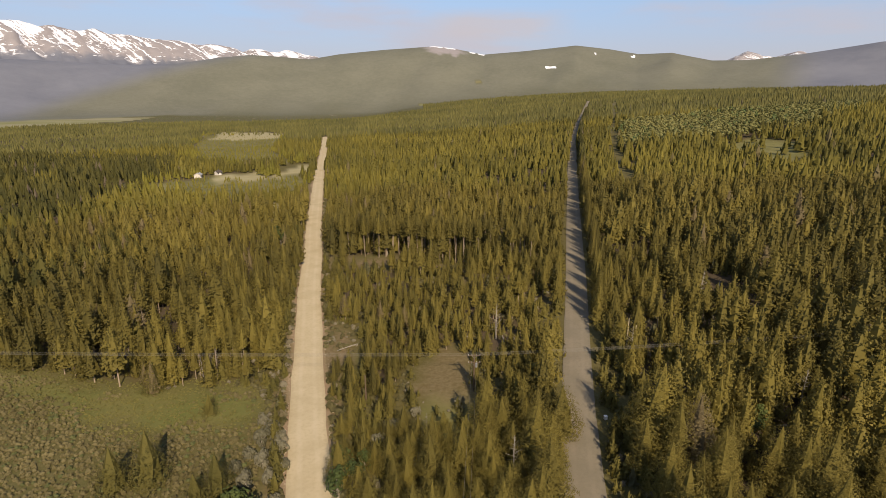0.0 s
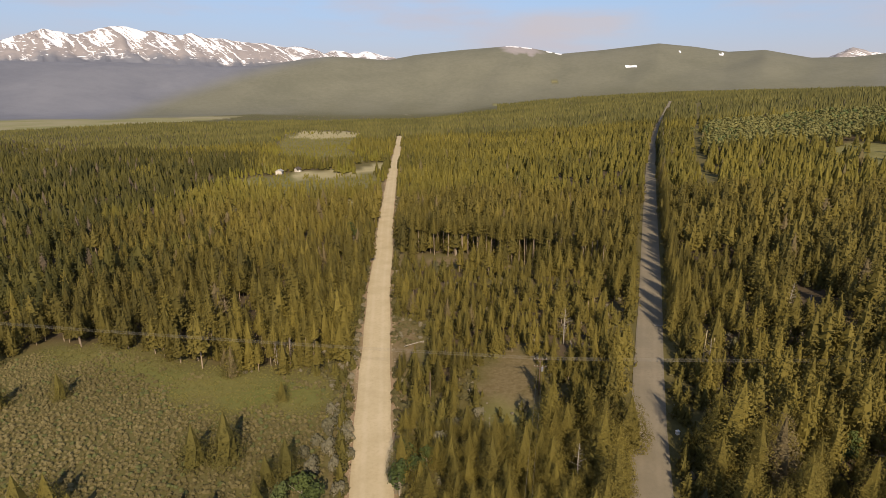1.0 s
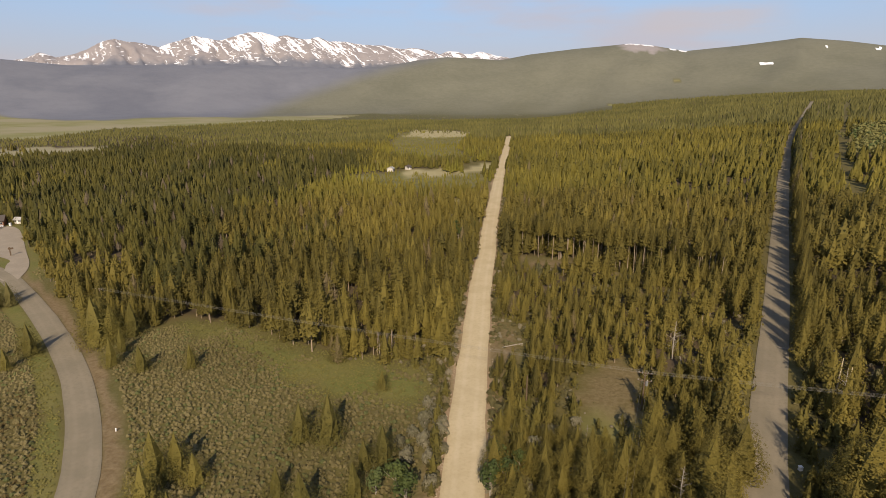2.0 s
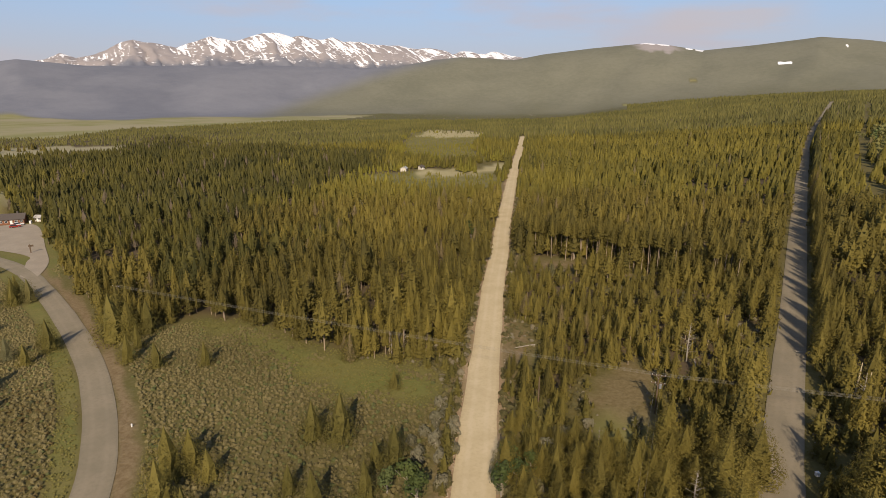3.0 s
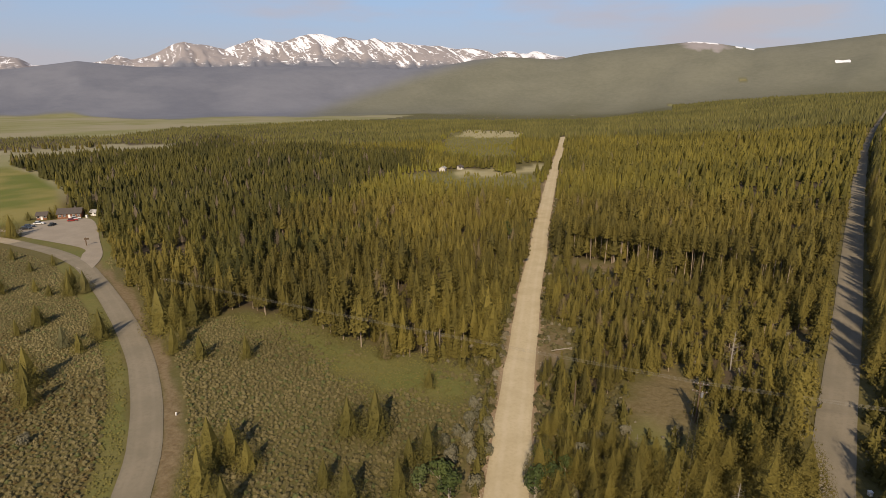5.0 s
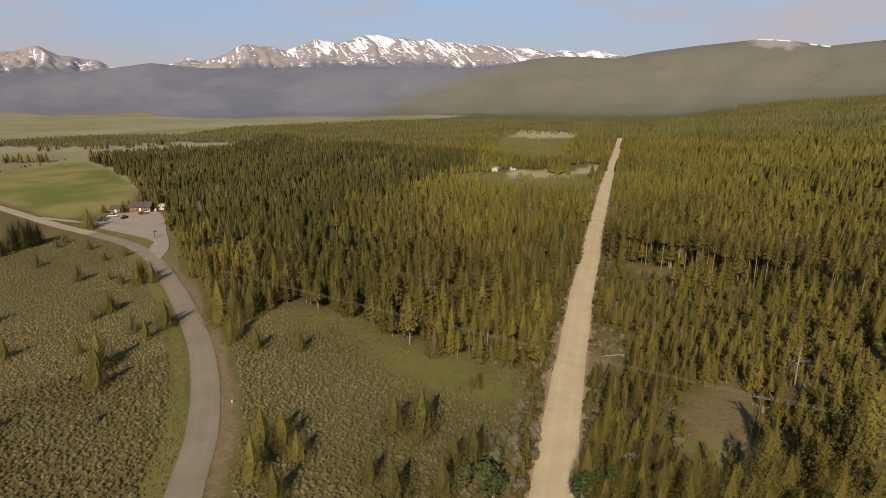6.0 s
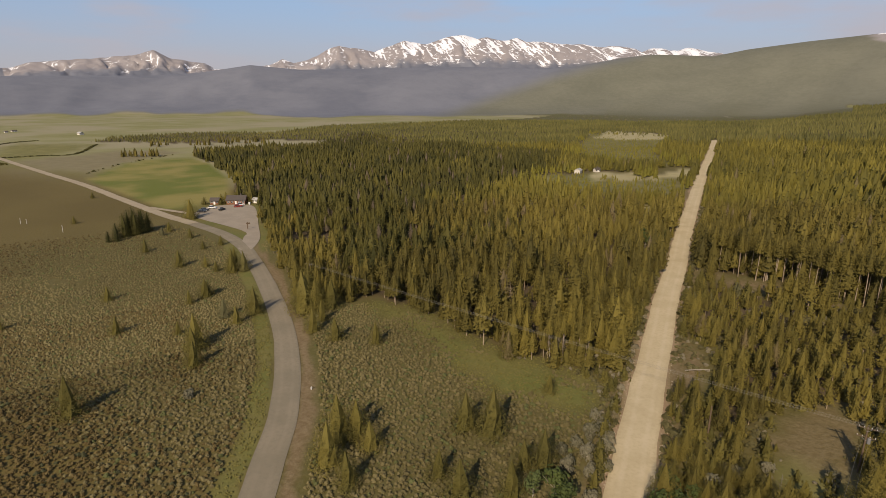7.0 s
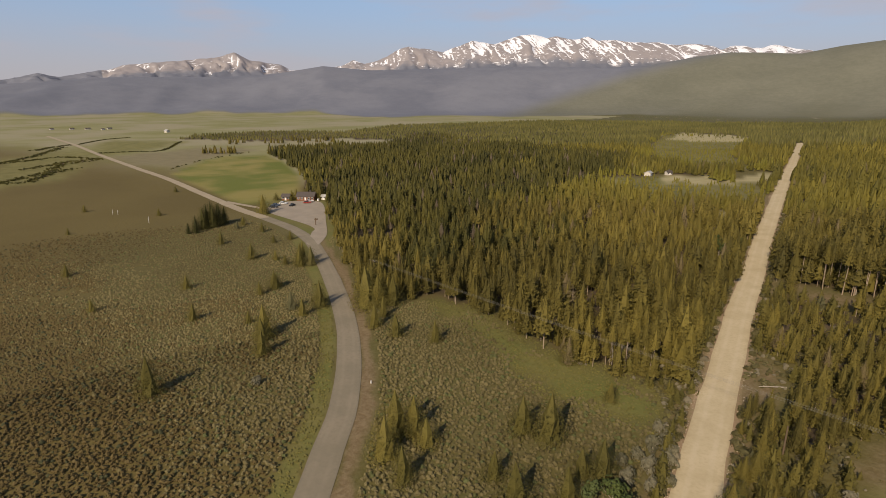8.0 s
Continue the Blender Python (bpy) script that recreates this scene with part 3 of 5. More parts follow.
# ---- trees ----
def needle_crown(rng, count, tall, wide, base=0.14, bulge=0.8, size=0.5, core=0.42, sprays=4, slim=1.0):
    """Boughs of needle sprays round a tapering crown, with gaps between them: vertices and triangles."""
    verts, tris = [], []
    lobes = [rng.uniform(0.78, 1.18) for _ in range(7)]

    def reach(f, ang):
        return wide * max(0.04, (1 - f) ** bulge) * min(1.0, 0.7 + 2.4 * f) * lobes[int(ang * 1.114) % 7]

    boughs = max(1, count // sprays)
    for k in range(boughs):
        f = 1 - (1 - (k + rng.random()) / boughs) ** 0.62
        ang = (k * 2.39996 + rng.uniform(-0.5, 0.5)) % 6.2832
        z = tall * (base + (1 - base) * f * 0.985)
        z = z + 0.45 * (math.floor(z / 0.7) * 0.7 + 0.35 - z)
        far = reach(f, ang) * rng.uniform(0.72, 1.15)
        out = Vector((math.cos(ang), math.sin(ang), 0))
        side = Vector((-out.y, out.x, 0))
        lift = 0.16 * far * rng.uniform(-0.4, 1.0)
        puff = min(0.30 * wide * (0.55 + 0.6 * (1 - f)), 0.75) * (1.0 if sprays > 2 else 0.5)
        heart = out * max(0.0, far - 0.55 * puff) + Vector((0, 0, min(z + lift, tall * 0.97)))
        for q in range(sprays):
            d = (Vector((rng.gauss(0, 0.8), rng.gauss(0, 0.8), rng.gauss(0.15, 0.7))) + out * 0.7).normalized()
            p = heart + Vector((d.x * puff, d.y * puff, d.z * puff * 0.75)) * rng.uniform(0.75, 1.15)
            n = (d * 0.75 + out * 0.35 + Vector((rng.gauss(0, 0.2), rng.gauss(0, 0.2), 0.3))).normalized()
            a = out * rng.uniform(0.1, 0.7) + side * rng.gauss(0, 0.5) + Vector((0, 0, rng.uniform(0.1, 0.9)))
            a = (a - n * a.dot(n)).normalized()
            b = n.cross(a)
            w = size * (0.55 + 0.55 * (1 - f)) * rng.uniform(0.7, 1.3)
            m = len(verts)
            verts += [p + a * w, p - a * w * 0.65 + b * w * slim * rng.uniform(0.45, 0.72), p - a * w * 0.55 - b * w * slim * rng.uniform(0.45, 0.72)]
            tris.append((m, m + 1, m + 2))
    m = len(verts)
    for f in (0.02, 0.45):
        for k in range(5):
            a = 1.2566 * k + f
            r = core * 1.5 * reach(max(f, 0.15), a % 6.2832)
            verts.append(Vector((r * math.cos(a), r * math.sin(a), tall * (base + (1 - base) * f))))
    verts.append(Vector((0, 0, tall * 0.97)))
    for k in range(5):
        a, b = m + k, m + (k + 1) % 5
        tris += [(a, b, b + 5), (a, b + 5, a + 5), (a + 5, b + 5, m + 10)]
    return np.array([tuple(v) for v in verts]), np.array(tris)


def trunk_shape(tall, low, high, sides=6, rings=4, bend=0.0, rng=random):
    verts, tris = [], []
    for k in range(rings + 1):
        f = k / rings
        r = low + (high - low) * f
        dx, dy = bend * math.sin(2.1 * f + 1), bend * math.sin(3.3 * f)
        for s in range(sides):
            a = 2 * math.pi * s / sides
            verts.append((r * math.cos(a) + dx, r * math.sin(a) + dy, tall * f - 0.3 * (k == 0)))
    for k in range(rings):
        for s in range(sides):
            a, b = k * sides + s, k * sides + (s + 1) % sides
            tris += [(a, b, b + sides), (a, b + sides, a + sides)]
    return np.array(verts), np.array(tris)


def cone_tree(rng, tall, wide, sides, tiers):
    """A far tree: ragged stacked cones."""
    verts, tris = [], []
    for k in range(tiers):
        f0 = 0.12 + 0.86 * k / tiers
        f1 = min(1.0, f0 + 0.86 / tiers * (1.5 if k < tiers - 1 else 1.0) + (0.02 if k == tiers - 1 else 0))
        n = len(verts)
        turn0 = rng.random() * 6
        for s in range(sides):
            a = turn0 + 2 * math.pi * s / sides
            r = wide * (1 - f0) ** 0.7 * rng.uniform(0.7, 1.25)
            verts.append((r * math.cos(a), r * math.sin(a), tall * (f0 + rng.uniform(-0.04, 0.04))))
        verts.append((rng.uniform(-0.1, 0.1), rng.uniform(-0.1, 0.1), tall * f1))
        tris += [(n + s, n + (s + 1) % sides, n + sides) for s in range(sides)]
    return np.array(verts), np.array(tris)


def combine(shapes):
    """Several shapes, each with its material slot, as one."""
    verts, tris, slots, n = [], [], [], 0
    for v, t, slot in shapes:
        verts.append(v)
        tris.append(t + n)
        slots.append(np.full(len(t), slot))
        n += len(v)
    return np.concatenate(verts), np.concatenate(tris), np.concatenate(slots)


def scatter(name, kinds, spots, sizes, widths, mats, label, category, seed):
    """One joined mesh of many small plants, which nobody could count."""
    rng = np.random.RandomState(seed)
    pick = rng.randint(len(kinds), size=len(spots))
    turn_all, tint_all = rng.rand(len(spots)) * 6.283, rng.rand(len(spots))
    V, T, S, C, n = [], [], [], [], 0
    for k, (v, t, s) in enumerate(kinds):
        ids = np.where(pick == k)[0]
        if not len(ids):
            continue
        c, d = np.cos(turn_all[ids])[:, None], np.sin(turn_all[ids])[:, None]
        w, h = (widths[ids] * sizes[ids])[:, None], sizes[ids][:, None]
        p = np.stack([(v[:, 0] * c - v[:, 1] * d) * w + spots[ids, 0:1], (v[:, 0] * d + v[:, 1] * c) * w + spots[ids, 1:2], v[:, 2] * h + spots[ids, 2:3]], -1)
        V.append(p.reshape(-1, 3))
        T.append((t[None] + (np.arange(len(ids)) * len(v))[:, None, None] + n).reshape(-1, 3))
        S.append(np.tile(s, len(ids)))
        C.append(np.repeat(tint_all[ids], len(v)))
        n += len(ids) * len(v)
    me = raw_mesh(name, np.concatenate(V), np.concatenate(T), mats, np.concatenate(C), np.concatenate(S))
    return tagged(new(name, me), label, category, kind="stuff")


def forest_spots(r0, r1, gap, seed, left=90.0, right=-48.0):
    """Places of trees between two distances, on a jittered grid, kept to the forest."""
    rng = np.random.RandomState(seed)
    g = np.arange(-r1, r1, gap)
    x, y = np.meshgrid(g, g[g > -r1 * 0.2])
    x, y = x.ravel() + rng.uniform(-0.5, 0.5, x.size) * gap, y.ravel() + rng.uniform(-0.5, 0.5, x.size) * gap
    r, bearing = np.hypot(x, y), np.degrees(np.arctan2(-x, y))
    keep = (r > r0) & (r <= r1) & (bearing > right) & (bearing < left)
    x, y, r = x[keep], y[keep], r[keep]
    wobble = 2.0 * fractal(x / 9, y / 9, 3, 2) * np.clip(r / 120, 0.4, 2.2)
    road = np.minimum(np.minimum(away(x, y, DIRT), away(x, y, PAVED)), away(x, y, LANE))
    thin = fractal(x / 16, y / 16, 3, 21) < 0.62 + 0.3 * rng.rand(len(x))
    wobble = wobble + np.where(np.maximum(inside(x, y, CLEARINGS[0]), inside(x, y, CLEARINGS[4])) > 0, np.where(rng.rand(len(x)) < np.where(x > 0, 0.05, 0.2), -200, 8 * fractal(x / 30, y / 30, 2, 89)), 0)
    keep = (open_ground(x, y) + np.where(road < 12, np.clip(wobble, -1, 1), wobble) < 0) & thin & (rng.rand(len(x)) < 0.95 - 0.16 * smooth(20, 45, x) * smooth(190, 110, y))
    x, y, r = x[keep], y[keep], r[keep]
    return np.stack([x, y, land(x, y) - 0.05], -1), rng


def tree_heights(spots, rng):
    """Height of each tree as a share of a twelve metre pine."""
    x, y, _ = spots.T
    stand = 0.93 + 0.2 * fractal(x / 60, y / 60, 2, 31)
    young = smooth(0, 6, inside(x, y, [(-36, 96), (-48, 180), (8, 163), (24, 130), (22, 84), (-16, 70)]))
    for zone in REGROWTH:
        young = np.maximum(young, 3.1 * smooth(0, 12, inside(x, y, zone)))
    young = np.maximum(young, 2.3 * smooth(0, 4, inside(x, y, [(-44, 178), (10, 163), (26, 166), (24, 142), (-38, 150)])))
    small = np.where(rng.rand(len(x)) < 0.24, rng.uniform(0.35, 0.7, len(x)), 1.0)
    r, bearing = np.hypot(x, y), np.degrees(np.arctan2(-x, y))
    valley = 1 - 0.42 * smooth(560, 950, r) * smooth(28, 45, bearing) - 0.18 * smooth(700, 1100, r) * smooth(45, 28, bearing)
    return np.clip(stand * small * valley * (0.9 - 0.1 * smooth(20, -30, x)) * (1 - 0.24 * young) * rng.normal(1.02, 0.18, len(x)), 0.2, 1.45)


rng = random.Random(5)
NEAR_EDGE, MID_EDGE, FAR_EDGE = 108.0, 290.0, 700.0
fine_kinds = [combine([(*needle_crown(rng, 430, 11.2, 2.25, 0.02 + 0.10 * (k % 4), 0.64, 0.31, 0.4, 7), 0), (*trunk_shape(10, 0.14, 0.05, 4, 1), 1)]) for k in range(9)]
mid_kinds = [combine([(*needle_crown(rng, 126, 11.2, 2.2, 0.02 + 0.10 * (k % 4), 0.66, 0.52, 0.45, 3), 0), (*trunk_shape(10, 0.14, 0.05, 3, 1), 1)]) for k in range(9)]
far_kinds = [combine([(*needle_crown(rng, 14, 11.3, 2.0, 0.06, 0.75, 1.05, 0.62, 1), 0)]) for k in range(12)]
dot_kinds = [combine([(*cone_tree(rng, 10, 2.3, 4, 1), 0)]) for k in range(6)]


def stand_of(kinds, spots, high, wide, trunks, seed, pine=None):
    """The forest of one ring: olive pines, and darker spruce in the western block."""
    dark = inside(spots[:, 0], spots[:, 1], SPRUCE_BLOCK) + 60 * fractal(spots[:, 0] / 90, spots[:, 1] / 90, 3, 70) + 30 * (np.random.RandomState(seed).rand(len(spots)) - 0.5) > 0
    fresh = np.maximum.reduce([inside(spots[:, 0], spots[:, 1], zone) for zone in REGROWTH[:2]]) + 14 * fractal(spots[:, 0] / 30, spots[:, 1] / 30, 2, 72) > 0
    for keep, leaf, label, category in ((~dark & ~fresh, pine or PINE, "dense lodgepole pine forest, olive green in low sun", "pine forest"), (dark & ~fresh, SPRUCE, "dense dark green spruce and pine forest", "spruce forest"),
                                        (fresh, YOUNG, "low bright yellow-green regrowth of young pines", "young pines")):
        if keep.any():
            scatter(category.replace(" ", "_"), kinds, spots[keep], high[keep], wide[keep], [leaf, BARK] if trunks else [leaf], label, category, seed)


spots, srng = forest_spots(45, MID_EDGE, 3.2, 1)
high = tree_heights(spots, srng)
dist = np.hypot(spots[:, 0], spots[:, 1])
close, middle = dist < NEAR_EDGE, (dist >= NEAR_EDGE) & (dist < 185)
wide = srng.uniform(0.9, 1.4, len(spots))
stand_of(fine_kinds, spots[middle], high[middle], wide[middle], True, 3)
stand_of(mid_kinds, spots[dist >= 185], high[dist >= 185], wide[dist >= 185], True, 7)
near_spots, near_high = spots[close], high[close]
spots, srng = forest_spots(MID_EDGE, FAR_EDGE, 4.2, 2)
aspen = inside(spots[:, 0], spots[:, 1], ASPENS) + 12 * fractal(spots[:, 0] / 25, spots[:, 1] / 25, 2, 50) > 0
aspen_spots, spots = spots[aspen], spots[~aspen]
stand_of(far_kinds, spots, tree_heights(spots, srng), srng.uniform(0.95, 1.5, len(spots)), False, 4, MID_PINE)
spots, srng = forest_spots(FAR_EDGE, 1500, 5.4, 3)
stand_of(dot_kinds, spots, tree_heights(spots, srng), srng.uniform(0.85, 1.3, len(spots)), False, 5, FAR_PINE)
spots, srng = forest_spots(1500, 2050, 7.5, 13, 2.0, -42.0)
scatter("pine_forest", dot_kinds, spots, tree_heights(spots, srng) * 1.1, srng.uniform(0.9, 1.4, len(spots)), [FAR_PINE], "far pine forest along the crest of the slope", "pine forest", 14)


def pine_tree(seed, tall, wide, base, label="lodgepole pine with an olive green crown and thin grey-brown trunk", group="pines of the near forest", count=3500, size=0.17, leaf=None, bulge=0.53):
    """A standing pine: trunk and crown, built once and copied."""
    r = random.Random(seed)
    thing = tagged(new("pine_tree"), label, "tree", group)
    v, t = trunk_shape(tall * 0.9, 0.16, 0.04, 6, 4, 0.08)
    new("trunk", raw_mesh("trunk", v, t, [BARK], flat=False)).parent = thing
    v, t = needle_crown(r, count, tall, wide, base, bulge, size, 0.36, 13, 0.66)
    new("crown", raw_mesh("crown", v, t, [leaf or PINE])).parent = thing
    return thing


models = [pine_tree(20 + k, 12, 1.95 + 0.14 * (k % 4), 0.06 + 0.04 * (k % 3)) for k in range(8)]
order = np.argsort(np.hypot(near_spots[:, 0], near_spots[:, 1]))
grow = random.Random(8)
for n, k in enumerate(order[:180]):
    x, y, z = near_spots[k]
    model = models[n % 8]
    m = pose(x, y, z, grow.uniform(-2, 2), grow.uniform(-2, 2), grow.uniform(0, 360)) @ Matrix.Diagonal((near_high[k] * grow.uniform(1.0, 1.5),) * 2 + (near_high[k] * (0.8 if -20 < x < 24 else 0.95), 1))
    if n < 8:
        model.matrix_basis = m
    else:
        copy_thing(model, Matrix.Identity(4)).matrix_basis = m
rest = order[180:]
if len(rest):
    near_kinds = [combine([(*needle_crown(rng, 800, 11.5, 2.3, 0.08 + 0.06 * (k % 3), 0.68, 0.27, 0.38, 10), 0), (*trunk_shape(10, 0.14, 0.05, 4, 2), 1)]) for k in range(6)]
    scatter("pine_forest", near_kinds, near_spots[rest], near_high[rest], np.full(len(rest), 1.0), [PINE, BARK], "lodgepole pines standing close together beside the roads", "pine forest", 6)


# ---- sagebrush ----
def bush_shape(r, leaves):
    """A low rounded clump: an uneven dome of foliage with loose twigs."""
    verts, tris = [], []
    if not leaves:
        for k in range(5):
            a = 1.2566 * k + r.uniform(-0.3, 0.3)
            verts.append(Vector((0.55 * math.cos(a), 0.55 * math.sin(a), 0)) * r.uniform(0.75, 1.25))
        verts.append(Vector((r.uniform(-0.15, 0.15), r.uniform(-0.15, 0.15), r.uniform(0.5, 0.68))))
        tris += [(k, (k + 1) % 5, 5) for k in range(5)]
    if leaves > 12:
        for z, wide in ((0.0, 0.46), (0.32, 0.5)):
            for k in range(5):
                a = 1.2566 * (k + 1.4 * z) + r.uniform(-0.3, 0.3)
                w = wide * r.uniform(0.72, 1.25)
                verts.append(Vector((w * math.cos(a), w * math.sin(a), z * r.uniform(0.7, 1.3))))
        verts.append(Vector((r.uniform(-0.2, 0.2), r.uniform(-0.2, 0.2), r.uniform(0.56, 0.76))))
        for k in range(5):
            a, b = k, (k + 1) % 5
            tris += [(a, b, b + 5), (a, b + 5, a + 5), (a + 5, b + 5, 10)]
        leaves -= 9
    for k in range(leaves):
        d = Vector((r.gauss(0, 1), r.gauss(0, 1), abs(r.gauss(0.5, 0.7)))).normalized()
        p = Vector((d.x * 0.5, d.y * 0.5, 0.1 + d.z * 0.5)) * r.uniform(0.8, 1.15)
        d = (d + Vector((r.gauss(0, 0.3), r.gauss(0, 0.3), r.gauss(0.2, 0.3)))).normalized()
        a = d.cross(Vector((r.gauss(0, 1), r.gauss(0, 1), r.gauss(0, 1)))).normalized()
        b = d.cross(a).normalized()
        w = r.uniform(0.12, 0.22)
        n = len(verts)
        verts += [p + a * w, p - a * w * 0.6 + b * w, p - a * w * 0.6 - b * w]
        tris.append((n, n + 1, n + 2))
    return np.array([tuple(v) for v in verts]), np.array(tris)


def meadow_spots(seed, gap, reach):
    r = np.random.RandomState(seed)
    g = np.arange(-300, 10, gap)
    x, y = np.meshgrid(g, g[g < -60] + 250)
    x, y = x.ravel() + r.uniform(-0.5, 0.5, x.size) * gap, y.ravel() + r.uniform(-0.5, 0.5, x.size) * gap
    d, bearing = np.hypot(x, y), np.degrees(np.arctan2(-x, y))
    keep = (d > 50) & (d < reach) & (bearing > 5) & (bearing < 93)
    x, y, d = x[keep], y[keep], d[keep]
    keep = (inside(x, y, MEADOW) > 1.5) & (away(x, y, LANE) > 7.0) & (away(x, y, DIRT) > 5) & (inside(x, y, LOT) < -3)
    keep &= inside(x, y, LAWN) + 4 * fractal(x / 7, y / 7, 3, 44) < 4 * (r.rand(len(x)) - 0.5)
    keep &= fractal(x / 18, y / 18, 3, 40) > -1.3 + 0.5 * r.rand(len(x))
    keep &= r.rand(len(x)) < np.clip(1.5 - d / 300, 0.45, 1) * np.maximum(smooth(-300, -235, x + 25 * fractal(x / 30, y / 30, 3, 84)), 0.0)
    x, y = x[keep], y[keep]
    return np.stack([x, y, land(x, y)], -1), r


spots, srng = meadow_spots(9, 0.84, 290)
in_glade = (inside(spots[:, 0], spots[:, 1], GLADE) > 0) | (green_sage(spots[:, 0], spots[:, 1]) > srng.rand(len(spots)))
for keep, mat, label in ((in_glade, SAGE, "low grey-green sagebrush over dry grass"), (~in_glade, SAGE_DRY, "low brown-grey sagebrush over a dry plain")):
    reach = np.hypot(spots[:, 0], spots[:, 1])
    for within, leaves in ((reach < 135, 21), (reach >= 135, 0)):
        some = keep & within
        n = some.sum()
        scatter("sagebrush", [combine([(*bush_shape(rng, leaves), 0)]) for k in range(8)], spots[some], srng.uniform(0.42, 0.92, n), srng.uniform(0.8, 1.25, n), [mat], label, "sagebrush", 10)


# ---- grass in the glade and on the lane's bank ----
g = np.random.RandomState(51)
x, y = g.uniform(-150, -20, 60000), g.uniform(20, 125, 60000)
keep = ((inside(x, y, LAWN) > -4) | (away(x, y, BANK) < 2.2)) & (away(x, y, LANE) > 3.4) & (inside(x, y, MEADOW) > -3) & (g.rand(60000) < 0.55)
spots = np.stack([x[keep], y[keep], land(x[keep], y[keep]) - 0.03], -1)
GRASS = leaf_material("yellow_green_grass", (0.095, 0.088, 0.024), (0.205, 0.180, 0.050), (0.16, 0.14, 0.05), 0.1)
scatter("grass", [combine([(*bush_shape(rng, 14), 0)]) for k in range(6)], spots, g.uniform(0.2, 0.5, len(spots)), g.uniform(0.8, 1.5, len(spots)), [GRASS], "yellow-green grass tufts in the glade", "grass", 52)

# ---- brush and fallen logs on the forest floor ----
x, y = g.uniform(-60, 110, 26000), g.uniform(40, 175, 26000)
road = np.minimum(away(x, y, DIRT), away(x, y, PAVED))
keep = (inside(x, y, MEADOW) < 0) & (road > 3.9) & (fractal(x / 12, y / 12, 3, 67) > -0.15) & (np.hypot(x, y) > 50) & (g.rand(26000) < np.where(np.maximum(inside(x, y, CLEARINGS[5]), inside(x, y, CLEARINGS[10])) > 0, 0.04, 0.45))
spots = np.stack([x[keep], y[keep], land(x[keep], y[keep]) - 0.03], -1)
BRUSH = leaf_material("forest_brush", (0.062, 0.055, 0.019), (0.180, 0.152, 0.066), (0.20, 0.17, 0.11), 0.2)
scatter("underbrush", [combine([(*bush_shape(rng, 16), 0)]) for k in range(8)], spots, g.uniform(0.3, 1.3, len(spots)), g.uniform(0.8, 1.3, len(spots)), [BRUSH], "low brown-green brush on the forest floor", "underbrush", 54)


# small young pines under and between the tall ones, and brush close against the gravel road
x, y = g.uniform(-50, 115, 9000), g.uniform(42, 185, 9000)
road = np.minimum(away(x, y, DIRT) - 0.4, away(x, y, PAVED))
bare = np.maximum.reduce([inside(x, y, CLEARINGS[k]) for k in (5, 6, 7)])
keep = (inside(x, y, MEADOW) < -1) & (road > 4.2) & (bare < -0.5) & (np.hypot(x, y) > 48) & (g.rand(9000) < np.where(road < 12, 0.5, 0.2))
spots = np.stack([x[keep], y[keep], land(x[keep], y[keep]) - 0.05], -1)
sapling_kinds = [combine([(*needle_crown(rng, 110, 3.4, 1.05, 0.0, 0.7, 0.26, 0.42, 5), 0)]) for k in range(6)]
scatter("pine_saplings", sapling_kinds, spots, g.uniform(0.45, 1.35, len(spots)), g.uniform(0.9, 1.3, len(spots)), [BUSHY], "bushy young pines growing between the tall trunks", "saplings", 56)
line = curve_through(DIRT[2:9], 0.9)
pts = np.array([(px + side * (4.3 + abs(g.normal(0, 0.9))) * 0.97, py + side * 0.25 + g.uniform(-0.5, 0.5)) for px, py in line for side in (-1, 1) if g.rand() < (0.9 if side > 0 or py < 88 else 0.45)])
pts = pts[(inside(pts[:, 0], pts[:, 1], CLEARINGS[6]) < -0.5)]
spots = np.stack([pts[:, 0], pts[:, 1], land(pts[:, 0], pts[:, 1]) - 0.05], -1)
scatter("roadside_brush", [combine([(*bush_shape(rng, 46), 0)]) for k in range(8)], spots, g.uniform(0.6, 1.9, len(spots)), g.uniform(0.8, 1.2, len(spots)), [BRUSH], "grey-green brush along the gravel road's edges", "brush", 57)


def fallen_log(x, y, long, turn_deg):
    thing = tagged(new("fallen_log"), "grey fallen log lying on the forest floor", "log", "fallen logs in the forest")
    v, t = trunk_shape(long, 0.17, 0.08, 7, 5, 0.1)
    new("trunk", raw_mesh("trunk", v, t, [DEAD], flat=False)).parent = thing
    for k in range(4):
        v, t = trunk_shape(0.9, 0.035, 0.012, 4, 1)
        stub = new("stub", raw_mesh("stub", v, t, [DEAD]))
        stub.matrix_basis = pose(0, 0, long * (0.4 + 0.15 * k), 75 * math.cos(k * 2.2), 75 * math.sin(k * 2.2), 0)
        stub.parent = thing
    thing.matrix_basis = pose(x, y, float(land(x, y)) + 0.15, 90, 0, turn_deg)


for k, (x, y) in enumerate([(14, 119), (15, 103), (60, 112), (48, 88), (57, 80), (64, 92), (73, 124), (40, 72), (52, 108), (80, 100), (-20, 118), (66, 72), (35, 128), (76, 142)]):
    fallen_log(x, y, 4.5 + (k * 1.7) % 4, k * 67)

# ---- stones along the gravel road ----
def stone_shape(r):
    v = [Vector((math.cos(a), math.sin(a), 0)) * r.uniform(0.7, 1.2) for a in (0, 1.2, 2.5, 3.8, 5.1)]
    v += [Vector((r.uniform(-0.3, 0.3), r.uniform(-0.3, 0.3), r.uniform(0.5, 0.9)))]
    return np.array([tuple(q) for q in v]), np.array([(k, (k + 1) % 5, 5) for k in range(5)])


